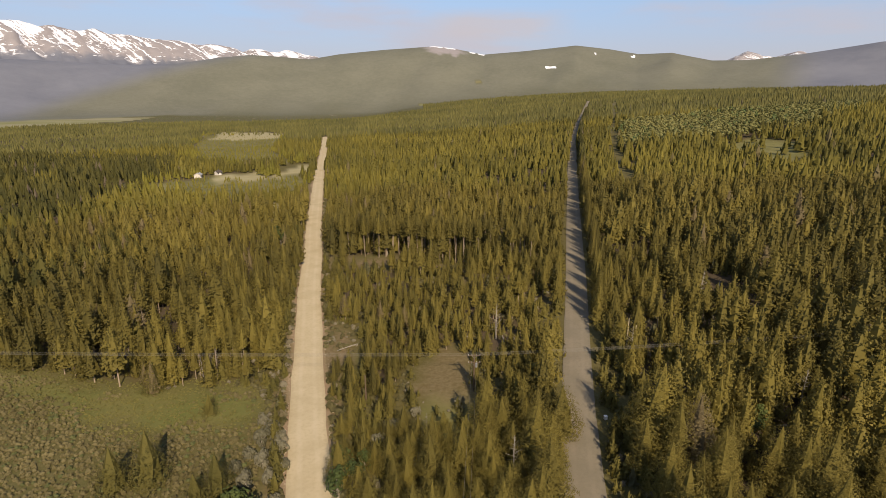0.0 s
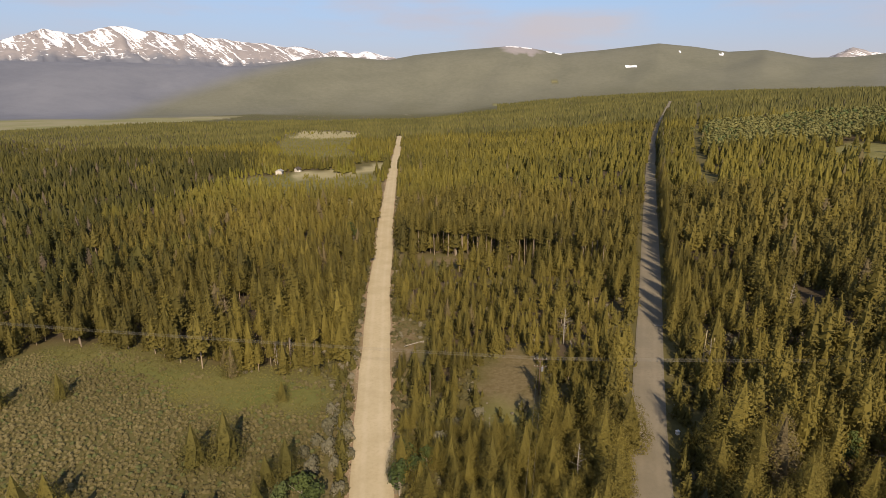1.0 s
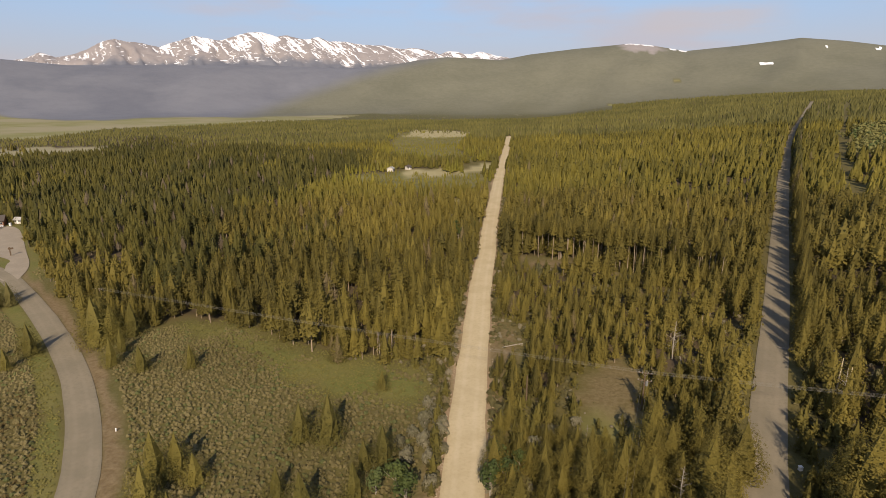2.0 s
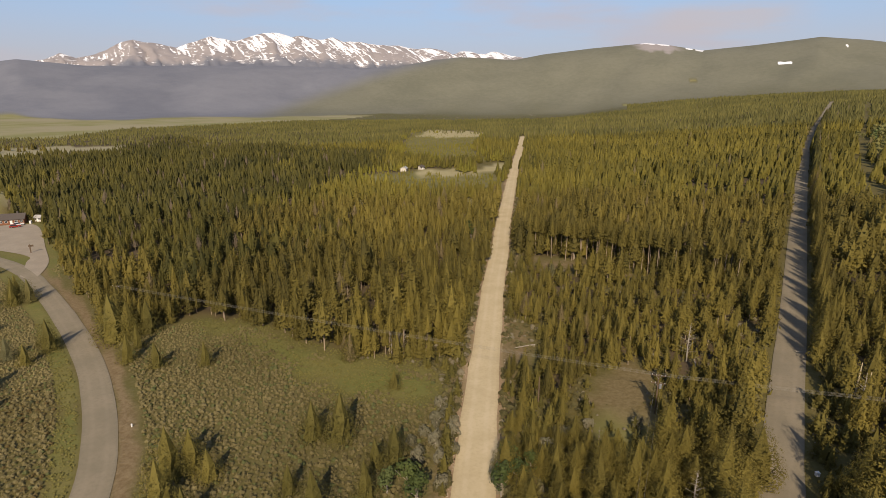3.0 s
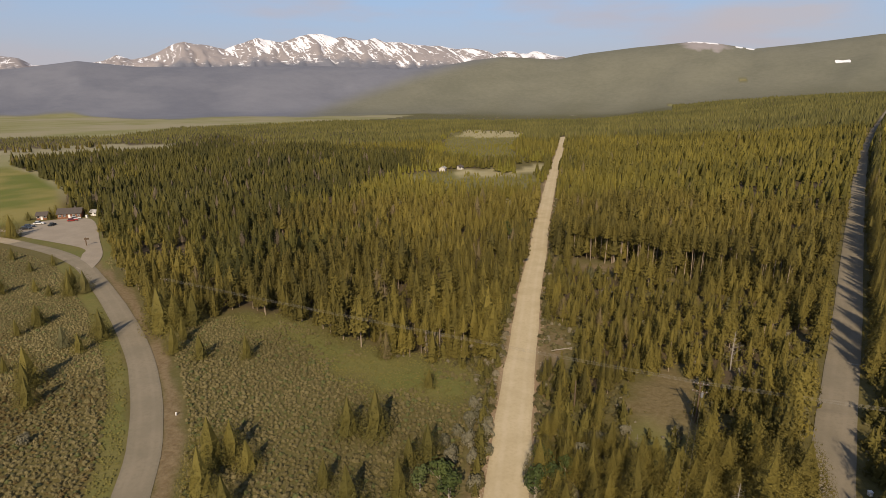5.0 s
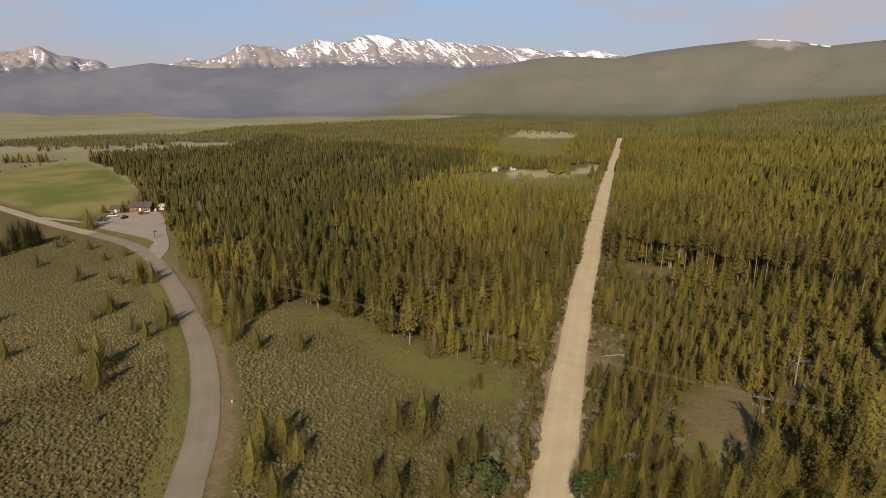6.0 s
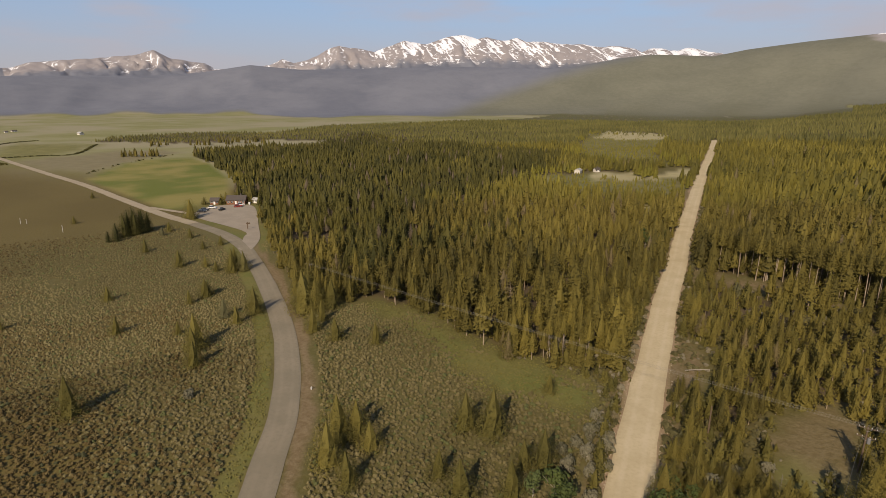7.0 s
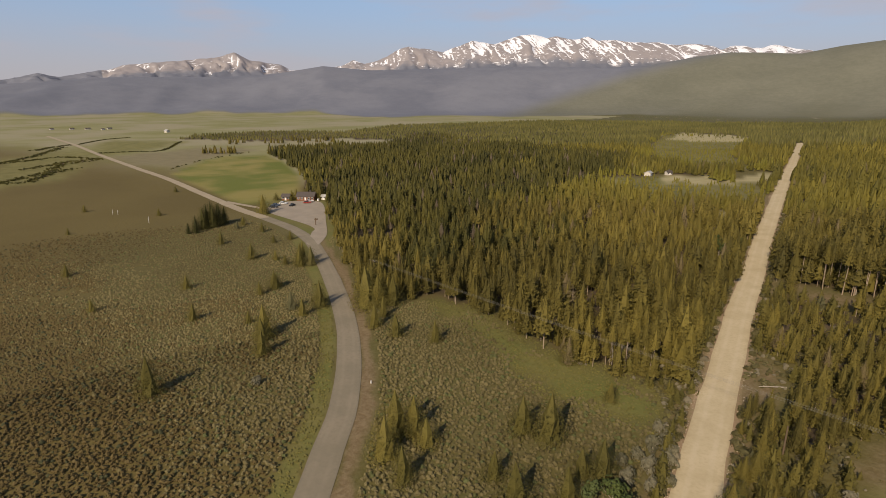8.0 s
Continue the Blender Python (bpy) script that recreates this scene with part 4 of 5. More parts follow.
STONE = plain("pale_stone", (0.36, 0.29, 0.20), 0.9, 0, 2.0, 0.3)
pts = []
stones = random.Random(31)
for k, (x, y) in enumerate(curve_through(DIRT[2:8], 0.16)):
    for side, share in ((-1, 0.75), (1, 0.35)):
        if stones.random() < share:
            q = side * (3.35 + abs(stones.gauss(0, 0.8)))
            pts.append((x + q * 0.96, y + q * 0.25))
pts = np.array(pts)
scatter("roadside_stones", [combine([(*stone_shape(stones), 0)]) for k in range(6)], np.stack([pts[:, 0], pts[:, 1], land(pts[:, 0], pts[:, 1]) + 0.02], -1), srng.uniform(0.05, 0.2, len(pts)), srng.uniform(0.8, 1.5, len(pts)), [STONE], "pale loose stones along the gravel road's edge", "stones", 19)


# ---- broadleaf trees and bushes ----
def leafy_crown(r, count, low, tall, wide, size):
    """Leaf clumps through a rounded, uneven crown with gaps."""
    lobes = [(Vector((r.uniform(-0.5, 0.5) * wide, r.uniform(-0.5, 0.5) * wide, low + (tall - low) * r.uniform(0.3, 0.8))), r.uniform(0.35, 0.6) * wide) for _ in range(7)]
    lobes.append((Vector((0, 0, low + (tall - low) * 0.82)), 0.4 * wide))
    verts, tris = [], []
    for k in range(count):
        c, rad = lobes[k % len(lobes)]
        d = Vector((r.gauss(0, 1), r.gauss(0, 1), r.gauss(0.25, 0.9))).normalized()
        p = c + Vector((d.x, d.y, d.z * 1.15)) * rad * r.uniform(0.7, 1.05)
        a = d.cross(Vector((r.gauss(0, 1), r.gauss(0, 1), r.gauss(0, 1)))).normalized() * size * r.uniform(0.7, 1.3)
        b = d.cross(a).normalized() * size * r.uniform(0.5, 1.0) + d * r.uniform(-0.3, 0.3) * size
        n = len(verts)
        verts += [p - a, p - b, p + a, p + b, p + d * size * 0.35]
        tris += [(n, n + 1, n + 4), (n + 1, n + 2, n + 4), (n + 2, n + 3, n + 4), (n + 3, n, n + 4)]
    return np.array([tuple(v) for v in verts]), np.array(tris)


def broadleaf(name, seed, tall, wide, low, label, category, group, leaf):
    r = random.Random(seed)
    thing = tagged(new(name), label, category, group)
    v, t = trunk_shape(tall * 0.8, 0.12, 0.03, 6, 4, 0.12)
    new("trunk", raw_mesh("trunk", v, t, [DEAD], flat=False)).parent = thing
    for k in range(4):
        a = k * 1.7 + r.random()
        v, t = trunk_shape(tall * 0.5, 0.05, 0.015, 5, 2)
        limb = new("limb", raw_mesh("limb", v, t, [DEAD], flat=False))
        limb.matrix_basis = pose(0, 0, tall * (0.2 + 0.08 * k), 38 * math.cos(a), 38 * math.sin(a), 0)
        limb.parent = thing
    v, t = leafy_crown(r, 260, low, tall, wide, 0.30)
    new("crown", raw_mesh("crown", v, t, [leaf])).parent = thing
    return thing


def plant(model, first, spots, r):
    """Copies of a thing at spots (x, y, size); the first keeps the model itself."""
    for k, (x, y, size) in enumerate(spots):
        m = pose(x, y, float(land(x, y)) - 0.04, r.uniform(-2, 2), r.uniform(-2, 2), r.uniform(0, 360)) @ Matrix.Diagonal((size * r.uniform(0.9, 1.15),) * 2 + (size, 1))
        if k == 0 and first:
            model.matrix_basis = m
        else:
            copy_thing(model, Matrix.Identity(4)).matrix_basis = m


sow = random.Random(77)
FRESH = leaf_material("fresh_leaves", (0.038, 0.055, 0.015), (0.100, 0.122, 0.030), (0.09, 0.11, 0.035), 0.1)
bright = broadleaf("aspen_tree", 3, 5.5, 2.3, 0.8, "fresh green young aspen beside the gravel road", "tree", "young aspens by the road", FRESH)
plant(bright, True, [(-28.9, 63.5, 1.0), (-31.5, 62.0, 0.8), (-26.5, 61.5, 0.9), (-16.0, 73.0, 0.85), (-13.6, 69.5, 0.9), (-15.2, 66.8, 1.0), (-12.2, 73.5, 0.7), (-60.6, 202.5, 1.0), (-63.5, 207, 1.1), (-59.0, 213, 1.0),
                     (-62.0, 219, 1.0), (-66.5, 200, 0.9), (-66.0, 213, 1.1), (-57.5, 197, 0.8), (52.0, 79.0, 0.9), (49.0, 76.0, 0.8), (45.5, 81.0, 0.8)], sow)
GREY_BUSH = leaf_material("grey_willow_leaves", (0.10, 0.092, 0.050), (0.27, 0.24, 0.16), (0.16, 0.13, 0.07), 0.15)
shrub = broadleaf("willow_bush", 5, 2.6, 1.7, 0.2, "grey-green willow bush beside the gravel road", "bush", "bushes by the road", GREY_BUSH)
plant(shrub, True, [(-28.8, 75.0, 1.0), (-27.0, 78.5, 0.9), (-30.6, 80.5, 1.1), (-26.4, 71.0, 0.9), (-29.9, 84.5, 0.8), (-31.5, 77.0, 0.8), (-24.4, 66.0, 0.8), (-101.8, 46.2, 0.7), (-30.0, 70.5, 0.9), (-32.2, 86.5, 0.8), (-33.0, 74.0, 0.7), (-27.8, 81.8, 0.7), (-29.5, 88.5, 0.6), (-25.3, 74.5, 0.6), (-11.0, 79.0, 0.9), (-14.5, 82.5, 0.8), (-8.5, 84.0, 0.7), (-16.8, 86.0, 0.8), (-5.0, 88.0, 0.6), (3.0, 90.5, 0.7), (-3.5, 73.0, 0.9), (1.5, 76.0, 0.8)], sow)

# the light green band of aspens up the slope
aspen_kinds = []
for k in range(6):
    v, t = leafy_crown(rng, 15, 2, 9, 2.0, 1.0)
    aspen_kinds.append(combine([(v, t, 0)]))
n = len(aspen_spots)
scatter("aspen_grove", aspen_kinds, aspen_spots, srng.uniform(0.8, 1.2, n), srng.uniform(0.9, 1.3, n), [LEAVES], "light green aspen grove among dark pines", "aspen grove", 15)

# ---- pines scattered in the sagebrush, single ones and small clumps ----
lone = pine_tree(61, 6.9, 2.6, 0.0, "young pine standing alone in sagebrush, casting a long shadow", "pines scattered in the sagebrush", count=1900, size=0.16, leaf=BUSHY, bulge=0.48)
plant(lone, True, [(-114.1, 28.8, 1.35), (-218.4, 35.6, 0.7), (-175.7, 59.7, 0.75), (-175.4, 33.0, 0.6), (-147.9, 50.9, 0.75), (-130.5, 80.4, 1.25), (-133.5, 82.0, 0.9), (-154.8, 79.4, 0.95), (-153.0, 73.5, 0.7),
                   (-156.5, 81.0, 0.7), (-135.1, 74.1, 0.85), (-192.1, 90.2, 1.0), (-222.5, 91.9, 0.9), (-184.3, 96.0, 0.65), (-176.3, 95.4, 0.6), (-230.3, 114.6, 0.75), (-250.5, 115.2, 0.7), (-244.9, 109.4, 0.6), (-208.4, 116.2, 0.65),
                   (-208.1, 108.2, 0.6), (-172.1, 99.1, 1.25), (-169.1, 102.1, 1.1), (-174.5, 101.8, 1.2), (-170.5, 98.0, 0.9), (-119.8, 89.7, 1.9), (-122.5, 92.0, 1.6), (-118.0, 92.5, 1.5), (-116.0, 96.0, 1.4), (-111.0, 88.5, 0.9),
                   (-123.5, 59.8, 1.35), (-121.0, 57.5, 1.0), (-114.3, 53.9, 1.0), (-128.4, 73.5, 0.8), (-134.3, 60.5, 0.6), (-107.0, 82.3, 1.05), (-98.5, 82.4, 0.95), (-88.8, 86.8, 0.9), (-66.4, 54.8, 1.4), (-64.5, 57.5, 1.1), (-62.5, 49.0, 1.25),
                   (-59.8, 56.3, 0.85), (-45.5, 72.0, 1.4), (-50.3, 70.6, 1.15), (-43.8, 90.6, 0.65), (-33.7, 69.3, 1.1), (-36.0, 67.2, 0.8), (-45.9, 57.5, 0.8), (-34.3, 60.3, 1.0), (-40.0, 55.5, 1.1), (-56.0, 47.5, 1.0),
                   (-58.5, 99.0, 1.0), (-271.3, 136.7, 1.55), (-268.0, 135.8, 0.9), (-296.5, 171.5, 1.0), (-300.5, 171.0, 0.8), (-297.5, 180.0, 1.5), (-291.0, 184.5, 1.7), (-286.5, 181.5, 1.6), (-302.0, 161.0, 0.7), (-294.0, 166.5, 0.6), (-290, 51, 0.5), (-305, 95, 0.6), (-345, 70, 0.6), (-378, 130, 0.6)], sow)
grove = pine_tree(63, 9.5, 2.4, 0.0, "dark pine in a small clump by the road", "pines in the roadside clump", leaf=SPRUCE, bulge=0.42)
plant(grove, True, [(-251.5, 89.5, 0.55), (-250.5, 92.5, 0.7), (-255.0, 94.5, 0.8), (-256.5, 98.5, 1.15), (-259.0, 101.0, 1.25), (-256.0, 103.0, 1.2), (-260.5, 104.5, 1.3), (-258.0, 107.0, 1.2), (-262.5, 108.0, 1.1), (-260.5, 110.5, 1.0)], sow)
far_clumps = [(-617, 256), (-613, 262), (-608, 267), (-603, 271), (-622, 252), (-598, 274), (-720, 330), (-735, 345), (-742, 338), (-700, 372), (-690, 380), (-705, 390), (-680, 410), (-715, 415), (-698, 428), (-675, 432), (-660, 445), (-690, 450)]
pts = np.array([(x + sow.uniform(-7, 7), y + sow.uniform(-7, 7)) for x, y in far_clumps for _ in range(4)])
scatter("pine_clumps", far_kinds, np.stack([pts[:, 0], pts[:, 1], land(pts[:, 0], pts[:, 1])], -1), srng.uniform(0.5, 0.9, len(pts)), srng.uniform(1.0, 1.5, len(pts)), [PINE], "small dark pine clumps at the pasture's edge", "pine clumps", 16)

# tall pines with high crowns and bare pale trunks where a stand opens to a gap
tall_one = pine_tree(65, 17.0, 1.9, 0.58, "tall lodgepole pine with a bare pale trunk under a high crown", "tall pines at the edge of a stand", count=560, size=0.32)
edge = [(-37 + 49 * f + sow.uniform(-1, 1), 193 - 20 * f + sow.uniform(-1, 7), sow.uniform(0.8, 1.03)) for f in np.linspace(0, 1, 46)]
edge += [(-47 + sow.uniform(-7, 5), 104.5 + sow.uniform(-0.5, 2.5), sow.uniform(0.55, 0.75)) for _ in range(11)]
edge += [(-1.0 + sow.uniform(-9, 6), 118 + sow.uniform(0, 3), sow.uniform(0.4, 0.5)) for _ in range(3)]
edge += [(26 + sow.uniform(-12, 4), 172 + sow.uniform(-4, 6), sow.uniform(0.75, 0.95)) for _ in range(10)]
plant(tall_one, True, edge, sow)

# a close row of pines along the asphalt road, shading it
row = pine_tree(66, 13.0, 2.0, 0.12, "tall olive green pine close to the verge of the asphalt road", "pines lining the asphalt road", count=1700, size=0.22, bulge=0.7)
beside = curve_through(PAVED[3:], 1.0)
plant(row, True, [(beside[k][0] + 5.3 + sow.uniform(-0.5, 1.5), beside[k][1] + sow.uniform(-0.8, 0.8), sow.uniform(0.75, 1.12)) for k in range(34, 260, 3) if sow.random() < 0.7], sow)
pts = np.array([(beside[k][0] + 5.6 + sow.uniform(-0.6, 2.5), beside[k][1] + sow.uniform(-1, 1)) for k in range(260, 760, 2)])
scatter("pine_row", far_kinds, np.stack([pts[:, 0], pts[:, 1], land(pts[:, 0], pts[:, 1])], -1), srng.uniform(0.9, 1.3, len(pts)), srng.uniform(0.8, 1.2, len(pts)), [SPRUCE], "far row of dark pines along the asphalt road", "pine row", 18)

# dark willow brush along the ditches of the pasture
DITCHES = [[(-854, 180), (-932, 230), (-956, 271)], [(-702, 164), (-697, 196), (-692, 229), (-809, 293)], [(-508, 54), (-537, 79), (-575, 101), (-621, 115), (-638, 147)], [(-662, 73), (-714, 108), (-821, 155)], [(-500, 53), (-502, 70), (-543, 91), (-565, 112)], [(-652, 72), (-670, 101), (-680, 127), (-634, 151)], [(-587, 79), (-606, 99), (-613, 122), (-634, 151)], [(-792, 121), (-855, 168)], [(-505, 171), (-551, 219), (-601, 291)]]
pts = []
for k, line in enumerate(DITCHES):
    for x, y in curve_through(line, 2.0):
        for _ in range(1 if k == len(DITCHES) - 1 else 3):
            w = 1.0 if k in (0, 1, len(DITCHES) - 1) else 2.6
            if sow.random() < (0.35 if k == len(DITCHES) - 1 else 0.8):
                pts.append((x + sow.gauss(0, w), y + sow.gauss(0, w)))
pts = np.array(pts)
scatter("willow_brush", [combine([(*leafy_crown(rng, 8, 0, 2.0, 1.3, 0.9), 0)]) for k in range(4)], np.stack([pts[:, 0], pts[:, 1], land(pts[:, 0], pts[:, 1]) - 0.1], -1), srng.uniform(0.25, 0.65, len(pts)), np.full(len(pts), 1.5), [SPRUCE], "dark willow brush along ditches in the pasture", "brush", 17)


# ---- dead trees ----
def snag(seed, tall, label):
    r = random.Random(seed)
    thing = tagged(new("dead_tree"), label, "dead tree", "dead trees in the forest")
    v, t = trunk_shape(tall, 0.15, 0.03, 6, 5, 0.1)
    new("trunk", raw_mesh("trunk", v, t, [DEAD], flat=False)).parent = thing
    for k in range(26):
        f = r.uniform(0.25, 0.97)
        a = k * 2.4
        v, t = trunk_shape((1 - f) * 2.6 + 0.5, 0.03, 0.008, 3, 1)
        limb = new("limb", raw_mesh("limb", v, t, [DEAD]))
        limb.matrix_basis = pose(0, 0, tall * f, 70 * math.cos(a), 70 * math.sin(a), 0)
        limb.parent = thing
    return thing


plant(snag(9, 9, "grey leafless dead pine with bare branches"), True, [(-2.7, 77.8, 0.8), (10.8, 70.4, 0.85), (12.5, 118.0, 1.0), (39.3, 104.1, 0.9), (-48, 105, 0.8), (-51, 104.6, 0.7), (62, 84, 0.9), (20, 182, 0.9), (-20, 189, 0.9), (-8, 185, 1.0), (66, 132, 1.0)], sow)


def bare_trunk(x, y, tall, lean):
    thing = tagged(new("dead_tree"), "pale barkless dead trunk without branches", "dead tree", "dead trees in the forest")
    v, t = trunk_shape(tall, 0.17, 0.09, 8, 5, 0.06)
    new("trunk", raw_mesh("trunk", v, t, [PALE_WOOD], flat=False)).parent = thing
    v, t = trunk_shape(0.7, 0.04, 0.015, 4, 1)
    stub = new("stub", raw_mesh("stub", v, t, [PALE_WOOD]))
    stub.matrix_basis = pose(0, 0, tall * 0.7, 60, 20, 0)
    stub.parent = thing
    thing.matrix_basis = pose(x, y, float(land(x, y)), 0, lean, 0)


bare_trunk(39.6, 104.4, 8.2, 2)
bare_trunk(40.4, 110.5, 7.0, 1)

# ---- power line ----
POLE = plain("weathered_pole_wood", (0.12, 0.082, 0.052), 0.85, 0, 1.5, 0.3)
METAL = plain("grey_metal", (0.42, 0.42, 0.42), 0.45, 0.7, 4.0, 0.15)
GLAZE = plain("pale_porcelain", (0.6, 0.58, 0.54), 0.3, 0, 4.0, 0.1)
WIRE = plain("dull_aluminium_wire", (0.27, 0.25, 0.21), 0.6, 0.3, 1.0, 0.1)


def box(bm, cx, cy, cz, sx, sy, sz, bevel=0.0):
    made = bmesh.ops.create_cube(bm, size=1.0, matrix=Matrix.LocRotScale((cx, cy, cz), None, (sx, sy, sz)))
    if bevel:
        bmesh.ops.bevel(bm, geom=list({e for v in made["verts"] for e in v.link_edges}), offset=bevel, segments=2, affect="EDGES")
    return bm


def drum(bm, cx, cy, z0, z1, r0, r1, sides=12):
    bmesh.ops.create_cone(bm, cap_ends=True, segments=sides, radius1=r0, radius2=r1, depth=z1 - z0, matrix=Matrix.Translation((cx, cy, (z0 + z1) / 2)))
    return bm


def utility_pole(x, y, tall, arms, turn_deg, lean, label):
    thing = tagged(new("utility_pole"), label, "utility pole", "poles of the power line")
    part("pole", drum(bmesh.new(), 0, 0, -0.6, tall, 0.17, 0.11), POLE, thing)
    for k in range(arms):
        z = tall - 0.25 - 1.5 * k
        arm = part("crossarm", box(bmesh.new(), 0, -0.17, z, 2.4, 0.11, 0.13, 0.01), POLE, thing)
        for q in (-1.1, -0.45, 0.45, 1.1):
            bm = drum(bmesh.new(), q, -0.17, z + 0.065, z + 0.17, 0.05, 0.06, 8)
            part("insulator", drum(bm, q, -0.17, z + 0.17, z + 0.24, 0.035, 0.03, 8), GLAZE, arm, "pale porcelain insulator")
        for q in (-1, 1):
            bm = box(bmesh.new(), 0, 0, 0, 0.03, 0.02, 0.85)
            bmesh.ops.rotate(bm, verts=bm.verts[:], matrix=Matrix.Rotation(q * 0.8, 3, "Y"))
            bmesh.ops.translate(bm, verts=bm.verts[:], vec=(q * 0.31, -0.14, z - 0.32))
            part("brace", bm, METAL, thing)
    if arms > 1:
        can = part("transformer", drum(drum(bmesh.new(), 0.42, -0.05, tall - 2.75, tall - 1.9, 0.24, 0.24, 16), 0.42, -0.05, tall - 1.9, tall - 1.82, 0.25, 0.15, 16), METAL, thing, "grey metal transformer can")
        part("bushing", drum(bmesh.new(), 0.42, -0.05, tall - 1.82, tall - 1.6, 0.04, 0.03, 8), GLAZE, can)
    thing.matrix_basis = pose(x, y, float(land(x, y)), lean, 0, turn_deg)
    return thing


utility_pole(6.0, 95.7, 8.0, 2, 2, 0, "brown wooden utility pole with two crossarms and a transformer")
utility_pole(-128, 98.5, 10.8, 1, 2, 0, "brown wooden utility pole with one crossarm at the forest edge")
utility_pole(112, 101, 17.6 - float(land(112, 101)), 1, 2, 0, "brown wooden utility pole with one crossarm among pines")
utility_pole(-14.5, 91.7, 6.6, 0, 0, 1.5, "plain brown wooden pole without crossarms")


def overhead_wire(a, b, sag):
    curve = bpy.data.curves.new("overhead_wire", "CURVE")
    curve.dimensions, curve.bevel_depth, curve.bevel_resolution = "3D", 0.010, 1
    line = curve.splines.new("POLY")
    line.points.add(24)
    for k, p in enumerate(line.points):
        f = k / 24
        q = Vector(a).lerp(Vector(b), f)
        p.co = (q.x, q.y, q.z - sag * 4 * f * (1 - f), 1)
    curve.materials.append(WIRE)
    return tagged(new("overhead_wire", curve), "thin grey overhead wire strung between wooden poles", "wire", "wires of the power line")


base, west = float(land(6, 95.7)), float(land(-128, 98.5))
for q in (-1.1, -0.45, 0.45, 1.1):
    overhead_wire((6, 95.55 + 0.5 * q, base + 7.98), (-128, 98.4 + 0.5 * q, west + 10.78), 0.5)
    overhead_wire((6, 95.55 + 0.5 * q, base + 7.98), (112, 100.9 + 0.5 * q, 17.58), 0.8)
for q in (-0.45, 0.45):
    overhead_wire((6 + q, 95.5, base + 6.45), (2.5 + q, 52, base + 5.6), 0.6)

# ---- buildings and cars ----
LOGS = plain("red_brown_logs", (0.20, 0.085, 0.045), 0.8, 0, 2.0, 0.3)
ROOFING = plain("dark_roofing", (0.085, 0.07, 0.06), 0.8, 0, 2.0, 0.3)
TIN = plain("pale_tin_roof", (0.45, 0.43, 0.40), 0.5, 0.2, 1.0, 0.1)
PALE = plain("pale_siding", (0.55, 0.50, 0.43), 0.8, 0, 1.0, 0.15)
GLASS = plain("dark_window_glass", (0.03, 0.035, 0.04), 0.12, 0, 2.0, 0.1)
TRIM = plain("white_trim", (0.72, 0.70, 0.66), 0.6, 0, 2.0, 0.1)


def gable_roof(long, deep, low, rise, eave):
    bm = bmesh.new()
    for s in (-1, 1):
        y0, z0 = s * (deep / 2 + eave), low - eave * rise / (deep / 2)
        ring = [(-long / 2 - eave, y0, z0), (long / 2 + eave, y0, z0), (long / 2 + eave, 0, low + rise), (-long / 2 - eave, 0, low + rise)]
        lower = [bm.verts.new(v) for v in ring]
        upper = [bm.verts.new((v[0], v[1], v[2] + 0.18)) for v in ring]
        bm.faces.new(lower[::-1])
        bm.faces.new(upper)
        for k in range(4):
            bm.faces.new((lower[k], lower[(k + 1) % 4], upper[(k + 1) % 4], upper[k]))
    bmesh.ops.recalc_face_normals(bm, faces=bm.faces[:])
    return bm


def house(name, x, y, turn_deg, long, deep, high, rise, wall, roof, label, category, openings=3, chimney=True):
    thing = tagged(new(name), label, category)
    bm = box(bmesh.new(), 0, 0, high / 2 - 0.2, long, deep, high + 0.4)
    for s in (-1, 1):
        a, b, c = (bm.verts.new((s * long / 2, q, z)) for q, z in ((-deep / 2, high), (deep / 2, high), (0, high + rise)))
        bm.faces.new((a, b, c))
    part("wall", bm, wall, thing)
    top = part("roof", gable_roof(long, deep, high, rise, 0.5), roof, thing)
    if chimney:
        part("chimney", box(bmesh.new(), long * 0.2, deep * 0.12, high + rise * 0.9 + 0.4, 0.7, 0.7, 1.6, 0.03), ROOFING, top)
    for k in range(openings):
        q = (k + 0.5) / openings * long - long / 2
        for s in (-1, 1):
            if k == openings // 2 and s < 0:
                door = part("door", box(bmesh.new(), q, s * (deep / 2 + 0.03), 1.0, 1.0, 0.08, 2.05, 0.01), TRIM, thing)
                part("handle", box(bmesh.new(), q + 0.38, s * (deep / 2 + 0.1), 1.0, 0.04, 0.06, 0.14), METAL, door)
                continue
            win = part("window", box(bmesh.new(), q, s * (deep / 2 + 0.02), 1.5, 1.25, 0.07, 1.15, 0.01), TRIM, thing)
            for h in (-0.28, 0.28):
                part("pane", box(bmesh.new(), q + h, s * (deep / 2 + 0.05), 1.5, 0.5, 0.05, 0.95), GLASS, win)
    thing.matrix_basis = pose(x, y, float(land(x, y)), 0, 0, turn_deg)
    return thing


house("lodge", -289.5, 174.5, 42, 10.5, 6.5, 2.7, 2.1, LOGS, ROOFING, "red-brown log lodge with a dark roof at the parking lot", "lodge", 5)
house("cabin", -298.5, 166, 40, 4.6, 4, 2.3, 1.4, LOGS, ROOFING, "small red-brown log cabin beside the lodge", "cabin", 3, False)
house("shed", -282.5, 182.5, 15, 3.2, 2.8, 2.1, 0.9, PALE, TIN, "small pale shed with a tin roof by the lodge", "shed", 3, False)
house("cabin", -179, 399, 100, 5.5, 4.5, 2.4, 1.3, PALE, TIN, "pale cabin with a bright tin roof in a clearing", "cabin", 3)
house("cabin", -169, 411, 60, 4, 3.5, 2.2, 1.1, PALE, ROOFING, "small pale cabin with a dark roof in a clearing", "cabin", 3)
